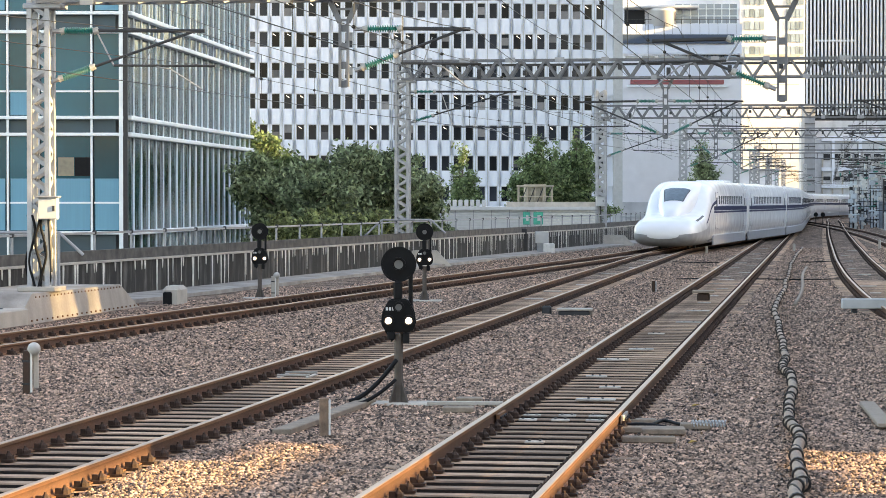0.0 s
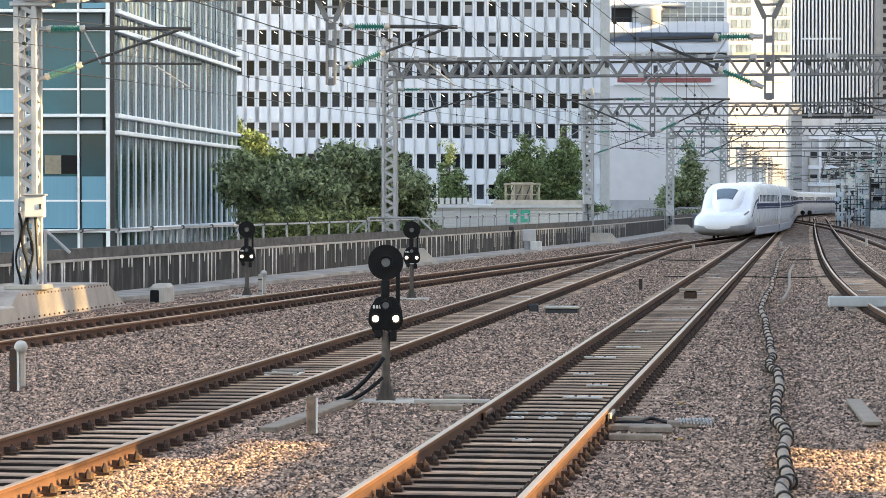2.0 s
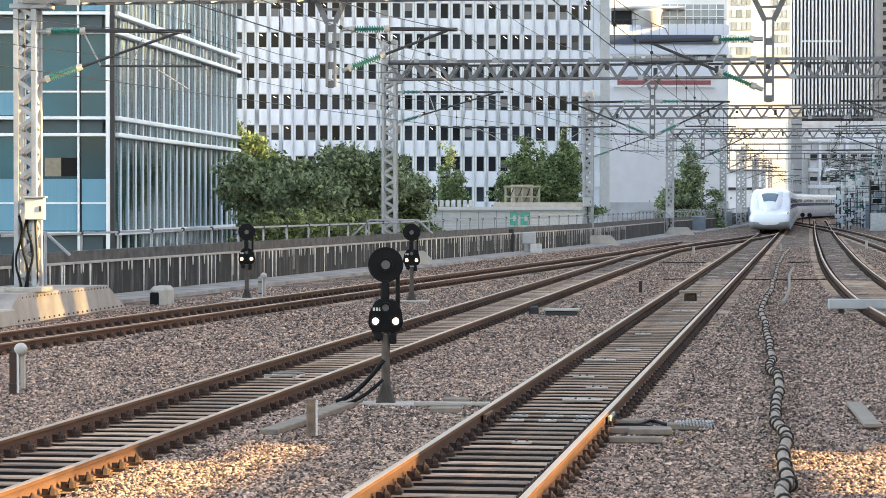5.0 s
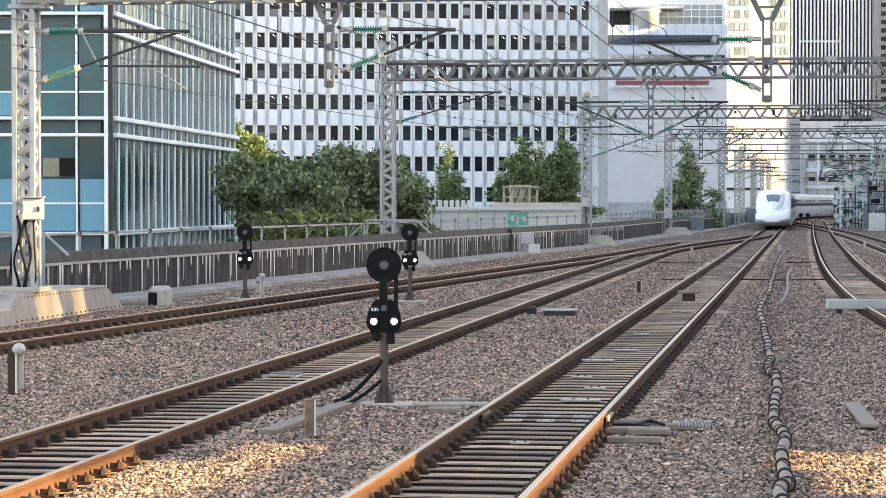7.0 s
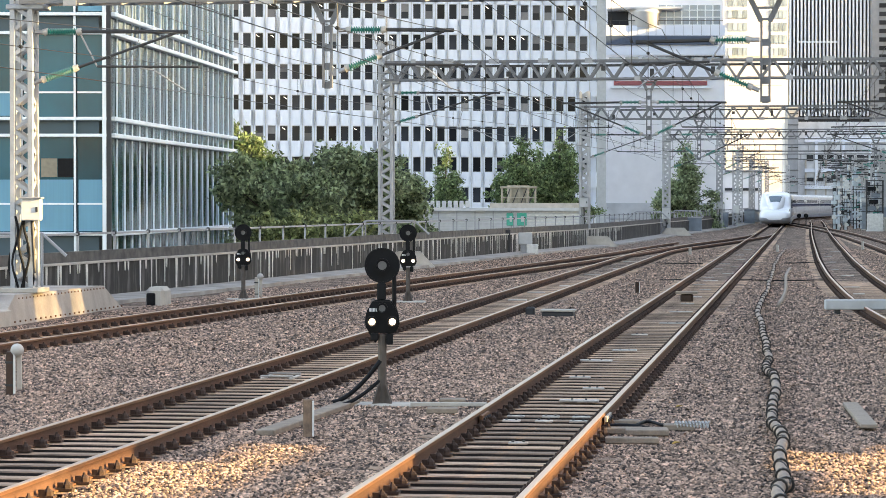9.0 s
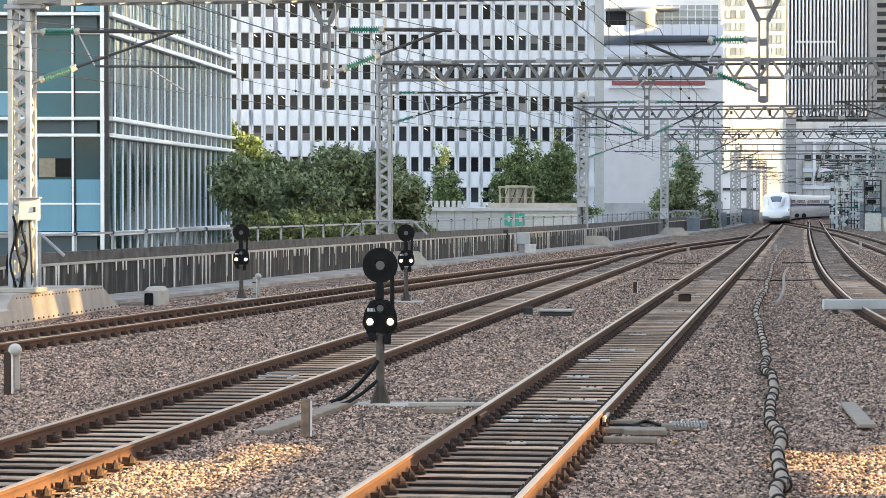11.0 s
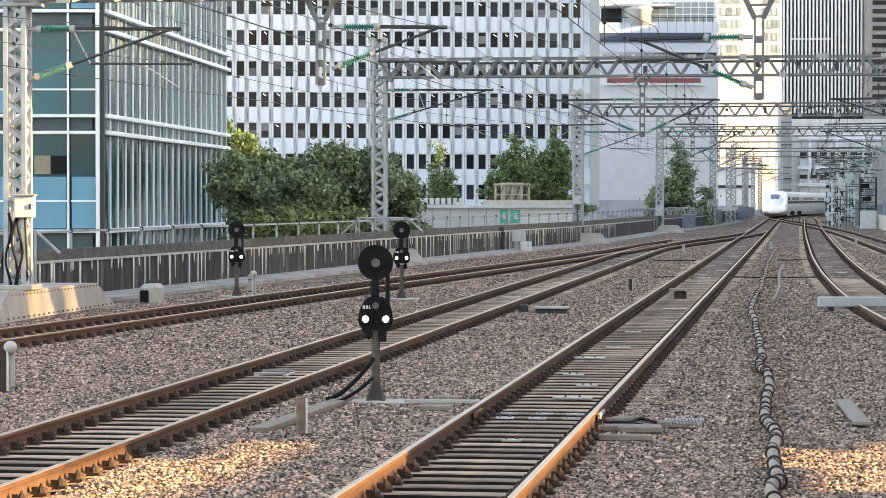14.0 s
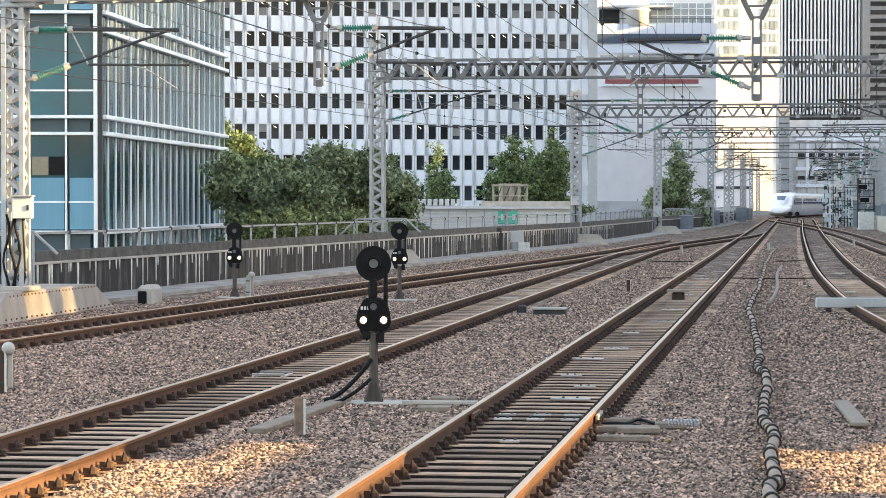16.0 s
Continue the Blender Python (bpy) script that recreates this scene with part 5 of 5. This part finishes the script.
stair_rail(61, -19.5)
stair_rail(104, -16.8)
stair_rail(203, -12.2)
stair_rail(232, -10.6)
b = bmesh.new()
vs = [b.verts.new(v) for v in ((-1.4, -.5, 0), (1.4, -.5, 0), (1.4, .5, 0), (-1.4, .5, 0), (-.7, -.4, .75), (.7, -.4, .75), (.7, .4, .75), (-.7, .4, .75))]
for f in ((3, 2, 1, 0), (4, 5, 6, 7), (0, 1, 5, 4), (1, 2, 6, 5), (2, 3, 7, 6), (3, 0, 4, 7)):
    b.faces.new([vs[i] for i in f])
for i, (x, y) in enumerate(((-16.6, 106.8), (-12.6, 157.0), (-10.3, 208))):
    t = thing("column_footing", "sloped grey concrete footing of a column", "footing", (x, y - .4, -.3), 8.4, group="column footings")
    part("footing_body", b.copy(), M_CONC, t)
b.free()

# ---- columns and cabinets crowding the far tracks ----
def lone_column(x, y, h, box_z=None):
    t = thing("catenary_column", "pale grey lattice column beside the tracks", "catenary column", (x, y, -.3), group="catenary columns")
    lattice_part("shaft_bar", (0, 0, 0), h, .45, "Z", .4, t, M_MAST, .08, .05)
    part("arm", boxm((-.9 if x > 0 else .9, 0, h - .8), (2.2, .08, .1)), M_DARKSTEEL, t)
    part("arm", boxm((-.7 if x > 0 else .7, 0, h - 1.9), (1.8, .07, .08)), M_GALV, t)
    if box_z:
        part("control_box", boxm((.1, -.4, box_z), (.6, .35, .9), .02), M_GREYBOX, t)
    return t


for x, y, h, bz in ((-7.6, 285, 8.5, 2), (-6.9, 335, 8.2, None), (-6.6, 385, 8.6, 2), (4.7, 330, 7.5, 1.6), (5.6, 300, 8, None), (5.6, 362, 8.5, 2), (7.2, 283, 8, 1.4), (8.0, 303, 8.8, None),
                    (9.2, 322, 8, 2), (7.4, 348, 8.4, None), (5.1, 345, 8.2, 1.6), (6.4, 330, 8.4, None), (5.0, 312, 7.6, 2.2), (6.6, 312, 8.2, 1.5), (6.2, 375, 8.6, None), (7.8, 372, 8.4, 2), (9.4, 300, 8.2, 1.3), (10.2, 340, 8.6, None), (9.0, 285, 7.8, 2), (7.6, 262, 8.2, None), (8.6, 268, 8.2, 1.8), (8.3, 392, 8.5, None), (10.5, 436, 8.8, 2), (6.4, 246, 6.2, 1.2)):
    lone_column(x, y, h, bz)


def relay_cabinet(x, y, h):
    t = thing("relay_cabinet", "blue-grey steel relay cabinet beside the tracks", "cabinet", (x, y, -.35), group="relay cabinets")
    part("case", boxm((0, 0, h / 2 + .15), (1.3, .9, h), .03), M_CABINET, t)
    part("roof", boxm((0, 0, h + .2), (1.45, 1.05, .1), .02), M_GALV, t)
    part("plinth", boxm((0, 0, .1), (1.4, 1.0, .3)), M_CONC, t)
    for s in (-.32, .32):
        part("door", boxm((s, -.46, h / 2 + .15), (.58, .03, h - .2), .01), M_CABINET, t)


for x, y, h in ((5.5, 322, 2.8), (6.6, 340, 3.0), (7.6, 310, 2.6), (6.1, 252, 2.6), (7.6, 252, 2.2), (5.9, 275, 2.0), (8.4, 240, 2.4), (-6.7, 318, 1.8), (-6.4, 345, 1.6), (-8.6, 272, 1.6), (-9.8, 232, 1.3)):
    relay_cabinet(x, y, h)
tagged(part("retaining_wall", boxm((9.0, 225, .3), (3.2, 70, 1.5), .03), M_CONC), "low grey concrete retaining wall beside the tracks", "wall", kind="structure")



def instrument_post(r, a, h, seed):
    """A pale post beside the far curve with boxes, discs and short arms."""
    rg = random.Random(seed)
    t = thing("instrument_post", "pale blue-grey trackside post crowded with boxes and discs", "equipment post", plan(r, a, -.4), 8.36, group="instrument posts")
    part("post", tubem((0, 0, 0), (0, 0, h), .12, 8), M_PALEBLUE, t)
    z = .7
    while z < h:
        k = rg.randrange(4)
        if k == 0:
            part("disc", tubem((.05, -.16, z), (.05, -.24, z), rg.uniform(.13, .22), 12), M_WHITEMARK, t, "white disc")
        elif k == 1:
            part("box", boxm((rg.uniform(-.2, .2), -.2, z), (rg.uniform(.3, .6), .25, rg.uniform(.25, .5)), .02), rg.choice((M_PALEBLUE, M_PALEBLUE, M_DARKSTEEL, M_WHITEMARK)), t)
        elif k == 2:
            part("arm", boxm((rg.uniform(-.5, .5), -.12, z), (rg.uniform(.8, 1.8), .07, .07)), M_DARKSTEEL, t)
        else:
            part("insulator", tubem((-.3, -.1, z), (.35, -.1, z + .1), .08, 8), rg.choice((M_GREEN, M_PALEBLUE, M_DARKSTEEL)), t)
        z += rg.uniform(.3, .55)
    for dx in (-.16, .17):
        part("conduit", tubem((dx, -.05, 0), (dx * .8, -.05, h * rg.uniform(.5, .9)), .04, 6), M_DARKSTEEL, t)


M_PALEBLUE = mat("pale blue enamel", (0.6, 0.68, 0.73), .5, vary=.18, scale=2, fleck=.15)
for k, (r, a, h) in enumerate(((38.4, 240, 4.9), (39.6, 250, 5.4), (41.0, 252, 5.0), (43.6, 262, 6.2), (45.2, 270, 6.6), (42.6, 246, 5.6), (46.9, 282, 6.9), (48.6, 300, 6.4), (47.8, 292, 7.2),
                               (44.4, 258, 7.6), (41.9, 240, 6.6), (44.9, 266, 4.6))):
    instrument_post(r, a, h, 70 + k)


def equipment_rack(r, a):
    t = thing("equipment_rack", "dark steel rack of relays on a white cabinet", "equipment rack", plan(r, a, -.35), 8.36)
    part("cabinet", boxm((0, 0, .95), (1.5, .8, 1.7), .03), M_WHITEMARK, t, "white lower cabinet")
    for x in (-.75, .75):
        part("upright", boxm((x, 0, 2.6), (.12, .3, 4.6)), M_DARKSTEEL, t)
    for z in (2.0, 2.6, 3.2, 3.8, 4.4, 4.85):
        part("shelf", boxm((0, 0, z), (1.5, .5, .08)), M_DARKSTEEL, t)
    for k, z in enumerate((2.3, 2.9, 3.5, 4.1)):
        part("relay_box", boxm((-.3 + .2 * (k % 3), .05, z), (.8, .3, .4), .02), M_BLACK if k % 2 else M_CABINET, t)


equipment_rack(41.6, 239)

# ---- platform and station roof behind the view, added unseen walls that block the sun ----
M_SHADE = mat("unseen wall and roof", (0.36, 0.35, 0.34), .8, vary=.15, scale=.4)


def pierced_wall(name, x, ys, zs, holes, thick=.4):
    """High unseen sun-blocking wall along the tracks with openings, from cells of a grid."""
    b = bmesh.new()
    for y0, y1 in zip(ys, ys[1:]):
        for z0, z1 in zip(zs, zs[1:]):
            ym, zm = (y0 + y1) / 2, (z0 + z1) / 2
            if not any(h[0] < ym < h[1] and h[2] < zm < h[3] for h in holes):
                box(b, (x, ym, zm), (thick, y1 - y0, z1 - z0))
    return tagged(part(name, b, M_SHADE), "plain unseen wall added to block the sun, with light openings", "wall", kind="structure")


# Openings aimed to throw sun patches on ballast, rails, column and pier.
HOLES = [(18, 22.2, 4.92, 5.5), (22.2, 24.6, 4.88, 5.45), (24.6, 26.8, 4.86, 5.12), (23.2, 25.2, 3.16, 3.54), (25.2, 27.2, 3.08, 3.66), (27.2, 28.1, 3.2, 3.4), (19, 24.2, 4.56, 4.75), (19, 29.6, 4.19, 4.37), (53.5, 55.9, 9.0, 17.3), (54.6, 58.6, 7.93, 8.09), (54.6, 58.6, 8.2, 8.355), (54.6, 58.6, 8.46, 8.62), (56.1, 58.2, 8.86, 9.03), (-60, 50, 11, 19.0)]
YS = sorted({-60.0, 70.0, *(h[0] for h in HOLES), *(h[1] for h in HOLES)})
ZS = sorted({-.45, 19.0, *(h[2] for h in HOLES), *(h[3] for h in HOLES)})
pierced_wall("sun_blocker", 15.0, YS, ZS, HOLES)
# This opening lets the sun onto the tall light green tree.
TREE_GAP = [(125.5, 128.0, 24.4, 26.6)]
pierced_wall("sun_blocker", 50.0, [62, 125.5, 128.0, 152], [-.45, 24.4, 26.6, 40.5], TREE_GAP)
# This one lets the sun onto the round cream turret.
pierced_wall("sun_blocker", 15.0, [318, 324.4, 328.2, 335], [-.45, 33.0, 35.8, 37.0], [(324.4, 328.2, 33.0, 35.8)])
# Further unseen walls, added to keep the sun off.
for y0, y1, h in ((150, 250, 16.4), (250, 318, 54)):
    tagged(part("sun_blocker", boxm((15, (y0 + y1) / 2, h / 2 - .45), (.4, y1 - y0, h)), M_SHADE), "plain unseen wall added to block the sun", "wall", kind="structure")
for x, y0, y1, h in ((30, 335, 520, 26), (60, 520, 714, 41), (60, 740, 1500, 90)):
    tagged(part("sun_blocker", boxm((x, (y0 + y1) / 2, h / 2 - .5), (.5, y1 - y0, h)), M_SHADE), "plain unseen wall added to block the sun", "wall", kind="structure")
# Unseen piers, added so that the glass office reflects pale stripes.
wp = thing("wall_piers", "unseen pale piers added for stripes in the glass office reflections", "wall", kind="structure")
pm = boxm((0, 0, 10), (.3, 1.3, 17))
PIER = bpy.data.meshes.new("pier")
pm.to_mesh(PIER)
pm.free()
PIER.materials.append(M_OFFWALL)
for i in range(10, 70):
    share("pier", PIER, wp, pose(14.65, 120 + i * 3.05, 0))
strip = boxm((0, 0, 11), (.12, 1.6, 22))
STRIP = bpy.data.meshes.new("dark_window")
strip.to_mesh(STRIP)
strip.free()
STRIP.materials.append(M_DARKGLASS)
# Unseen dark and pale strips, there only to be mirrored in the glass.
we = thing("wall_windows", "unseen tall dark and pale strips added for the glass office reflections", "window", kind="structure")
for i in range(56):
    share("dark_window", STRIP, we, pose(29.68, 340 + i * 3.2, 2))
big, pale = boxm((0, 0, 35), (.3, 4.6, 70)), boxm((0, 0, 36), (.6, 3.8, 72))
BIG, PALE = bpy.data.meshes.new("dark_window"), bpy.data.meshes.new("pale_pier")
for q, me, ma in ((big, BIG, M_DARKGLASS), (pale, PALE, M_OFFWALL)):
    q.to_mesh(me)
    q.free()
    me.materials.append(ma)
for i in range(84):
    y = 744 + i * 9
    share("dark_window", BIG, we, pose(59.65, y + 3, 1))
    share("pale_pier", PALE, we, pose(59.6, y + 7.5, 0))
tagged(part("platform", boxm((1.0, -9, .4), (4.7, 24, 1.7), .05), M_CONC), "concrete station platform end", "platform", kind="structure")
# Unseen roof and back wall, added to close the place.
tagged(part("platform_roof", boxm((4.2, -45, 5.5), (7, 80, .4)), M_SHADE), "plain station roof behind the platform end", "roof", kind="structure")
tagged(part("wall_south", boxm((-4, -90, 3.5), (60, .4, 8)), M_SHADE), "plain station wall far behind", "wall", kind="structure")


def yard_mast(r, a, h, arms, discs):
    """Slim mast beside the far curve with cross arms, insulators and pale discs."""
    t = thing("catenary_mast", "slim grey steel mast with cross arms beside the far tracks", "mast", plan(r, a, -.4), 8.36, group="masts beside the far curve")
    part("pole", tubem((0, 0, 0), (0, 0, h), .15, 10), M_GALV, t)
    part("foot", boxm((0, 0, .3), (.8, .8, .6), .05), M_CONC, t)
    for z in arms:
        part("cross_arm", boxm((-.5, -.1, z), (2.6, .12, .12)), M_DARKSTEEL, t)
        part("stay", tubem((0, -.1, z + .8), (-1.6, -.1, z), .04, 6), M_DARKSTEEL, t)
        for x in (-1.6, .6):
            part("insulator", tubem((x, -.1, z + .05), (x, -.1, z + .45), .1, 8), M_GREEN, t)
    for z in discs:
        part("disc", tubem((.1, -.2, z), (.1, -.26, z), .3, 14), M_GREYBOX, t, "pale round disc")


for r, a, h, arms, discs in ((50.6, 318, 8.6, (7.4, 5.9), (4.4, 3.6)), (54.9, 338, 9.4, (8.2, 6.4), ()), (55.2, 324, 7.8, (6.6,), (3.9, 2.7)),
                             (56.6, 346, 9.0, (7.9, 6.7), (5.2,)), (55.8, 314, 8.2, (7.0, 5.2), ())):
    yard_mast(r, a, h, arms, discs)


# ---- the train ----
def superell(w, zb, zt, n, px, pz):
    zc, h = (zb + zt) / 2, (zt - zb) / 2
    out = []
    for i in range(n):
        a = 2 * math.pi * i / n
        c, s = math.cos(a), math.sin(a)
        out.append((math.copysign(abs(c) ** px, c) * w / 2, zc + math.copysign(abs(s) ** pz, s) * h))
    return out


def loft(sections, n=40, i0=0, i1=None, grow=0.0, cap=True):
    """sections: (y, width, bottom, top, px, pz). A skin through them; i0..i1 keeps a strip of the circumference."""
    b = bmesh.new()
    rows = []
    i1 = n if i1 is None else i1
    whole = i0 == 0 and i1 == n
    for y, w, zb, zt, px, pz in sections:
        ring_ = superell(w + 2 * grow, zb - grow, zt + grow, n, px, pz)
        rows.append([b.verts.new((ring_[i % n][0], y, ring_[i % n][1])) for i in (range(n) if whole else range(i0, i1 + 1))])
    k = len(rows[0])
    for p, q in zip(rows, rows[1:]):
        for i in range(k if whole else k - 1):
            j = (i + 1) % k
            b.faces.new((p[i], p[j], q[j], q[i]))
    if whole and cap:
        b.faces.new(rows[0])
        b.faces.new(rows[-1][::-1])
    bmesh.ops.recalc_face_normals(b, faces=b.faces)
    return b


BODY = (3.36, .35, 3.6, .28, .5)
win = boxm((0, 0, 0), (.03, .56, .46), .012)
TRAINWIN = bpy.data.meshes.new("window")
win.to_mesh(TRAINWIN)
win.free()
TRAINWIN.materials.append(M_TRAINGLASS)


def bogie(parent, y):
    b = bmesh.new()
    for dy in (-1.25, 1.25):
        for s in (-1, 1):
            tube(b, (s * .68, y + dy, .43), (s * .8, y + dy, .43), .43, 16)
    box(b, (0, y, .5), (2.3, 2.6, .3))
    part("bogie", b, M_DARKSTEEL, parent)


def sides(parent, y0, y1, wins, doors):
    for s in (-1, 1):
        part("blue_stripe", boxm((s * 1.668, (y0 + y1) / 2, 2.12), (.04, y1 - y0, .23)), M_BLUE, parent, "dark blue side stripe")
        part("blue_stripe", boxm((s * 1.669, (y0 + y1) / 2, 1.92), (.04, y1 - y0, .1)), M_BLUE, parent, "thin dark blue side stripe")
        y = wins[0]
        while y < wins[1]:
            share("window", TRAINWIN, parent, pose(s * 1.668, y, 2.57))
            y += 1.04
        for d in doors:
            dr = part("door", boxm((s * 1.66, d, 2.0), (.045, .9, 1.9), .015), M_WHITE, parent)
            part("door_glass", boxm((s * 1.686, d, 2.45), (.01, .4, .5)), M_TRAINGLASS, dr)
            b = bmesh.new()
            for e in (-.5, .5):
                box(b, (s * 1.672, d + e, 2.0), (.02, .04, 2.0))
            part("door_seam", b, M_UNDER, dr)
        part("skirt", boxm((s * 1.58, (y0 + y1) / 2, .42), (.12, y1 - y0 - .4, .55), .03), M_SKIRT, parent, "pale grey underframe skirt")


def coach():
    t = thing("train_car", "white express train car with a blue stripe", "train car", group="train cars")
    secs = [(-12.35, *BODY), (-4, *BODY), (4, *BODY), (12.35, *BODY)]
    part("body", loft(secs), M_WHITE, t, smooth=False)
    part("gangway", boxm((0, 12.45, 1.9), (2.9, .5, 2.9), .1), M_UNDER, t)
    sides(t, -12.3, 12.3, (-9.3, 9.4), (-11.2, 11.2))
    part("roof_unit", boxm((0, 2, 3.6), (1.6, 6, .1), .04), M_GREYBOX, t)
    bogie(t, -8.75)
    bogie(t, 8.75)
    return t


NOSE = [(0, 1.6, .62, 1.0, .8, .8), (.12, 2.3, .46, 1.24, .7, .8), (.4, 2.85, .33, 1.42, .6, .75), (1.0, 3.2, .24, 1.56, .52, .68), (2.0, 3.32, .2, 1.66, .46, .62),
        (3.5, 3.36, .2, 1.78, .42, .58), (4.8, 3.36, .2, 1.92, .38, .54), (5.7, 3.36, .21, 2.2, .35, .5), (6.5, 3.36, .22, 2.72, .32, .48), (7.3, 3.36, .24, 3.12, .3, .48), (8.4, 3.36, .28, 3.4, .29, .5), (9.8, 3.36, .32, 3.55, .28, .5), (11.2, *BODY)]
CANOPY = [(2.6, .5, 1.2, 1.78, .8, .9), (3.6, 1.0, 1.2, 2.12, .75, .85), (4.5, 1.5, 1.2, 2.54, .66, .78), (5.3, 1.8, 1.2, 2.9, .62, .74), (6.1, 2.05, 1.2, 3.18, .58, .7), (7.2, 2.35, 1.2, 3.42, .53, .66), (8.6, 2.6, 1.4, 3.55, .48, .6), (10.8, 2.85, 1.4, 3.6, .42, .56)]
T0 = -13.7       # the nose tip along the end car


def end_car():
    t = thing("train_car", "white express train end car with a long duckbill nose", "train car", group="train cars")
    sh = [(y + T0, *q) for y, *q in NOSE] + [(13.5, *BODY)]
    part("body", loft(sh), M_WHITE, t, smooth=True)
    part("cab_canopy", loft([(y + T0, *q) for y, *q in CANOPY]), M_WHITE, t, smooth=True)
    cs = [(y + T0, *q) for y, *q in CANOPY]
    part("windscreen", loft(cs[2:5], 80, 14, 26, .02), M_CABGLASS, t, "blue-grey cab windscreen", smooth=True)
    part("windscreen_seal", loft([(y + T0, *q) for y, *q in CANOPY[2:5]], 80, 13, 27, .008), M_DARKSTEEL, t, smooth=True)
    part("roof_fairing", boxm((0, 10.2, 3.62), (1.7, 4.6, .22), .08), M_WHITE, t)
    for s in (0, 1):
        lo, hi = ((2, 4), (16, 18))[s]
        part("headlamp", loft([(y + T0, *q) for y, *q in NOSE[4:7]], 40, lo + 2 * (1 - s) - 0, hi + 1 - s, .01), M_LAMPGLASS, t, "dark headlamp glass", smooth=True)
    for lo, hi in ((1, 2), (38, 39)):
        part("blue_stripe", loft([(y + T0, *q) for y, *q in NOSE[6:12]], 80, lo, hi, .012), M_BLUE, t, "dark blue stripe sweeping over the nose", smooth=True)
    part("nose_skirt", loft([(y + T0, *q) for y, *q in NOSE[0:9]], 40, 20, 40, .012), M_UNDER, t, "grey lower nose skirt", smooth=True)
    sides(t, -13.7 + 8.6, 13.2, (-13.7 + 11.3, 10.3), (12.0, -13.7 + 9.9))
    part("gangway", boxm((0, 13.55, 1.9), (2.9, .4, 2.9), .1), M_UNDER, t)
    bogie(t, -7.5)
    bogie(t, 9.5)
    return t


M_LAMPGLASS = mat("headlamp glass", (.12, .13, .15), .1)
END = end_car()
CARS = [END]
c0 = coach()
CARS.append(c0)
for i in range(13):
    CARS.append(copy_thing(c0, Matrix()))

# ---- the railway itself, piece by piece ----
track("straight ballasted track with rusty rails and worn heads", LINE_A, 150, 345)
track("ballasted track with rusty rails that joins its neighbour", LINE_B, 150, 222)
track("curving ballasted track with rusty rails beside the parapet", LINE_C, 110, 160)
track("curving ballasted track with rusty rails beyond the cable", LINE_D, 110, 345)
track("crossover track with rusty rails", LINE_E, 60, 345)
stones("ballast_stones", -10.6, 2.2, 19.5, 30, 100000, .024, 1)
stones("ballast_stones", -15.5, 3.5, 30, 45, 120000, .03, 2, False)
stones("ballast_stones", -17, 5.5, 45, 80, 105000, .036, 3, False)
stones("ballast_stones", -15, 6.5, 80, 150, 55000, .04, 4, False)


# ---- what moves ----
def motions():
    route = [p for p in LINE_B if p.y < 224] + [p for p in LINE_A if p.y >= 224]
    acc = [0.0]
    for p, q in zip(route, route[1:]):
        acc.append(acc[-1] + (q - p).length)
    off = 130.0 - route[0].y          # the nose tip at the start

    def on(s):
        return Vector((float(np.interp(s, acc, [p.x for p in route])), float(np.interp(s, acc, [p.y for p in route])), 0))

    def gone(t):
        return 16.0 * t

    for k, car in enumerate(CARS):
        mid = off + (13.7 if k == 0 else 27.4 + 12.5 + 25 * (k - 1))
        rows = []
        for i in range(33):
            t = i * .5
            a, b_ = on(mid + gone(t) - 8.5), on(mid + gone(t) + 8.5)
            d = b_ - a
            c = (a + b_) / 2
            rows.append((t, pose(c.x, c.y, 0, 0, 0, math.degrees(math.atan2(-d.x, d.y)))))
        walk(car, rows)


motions()
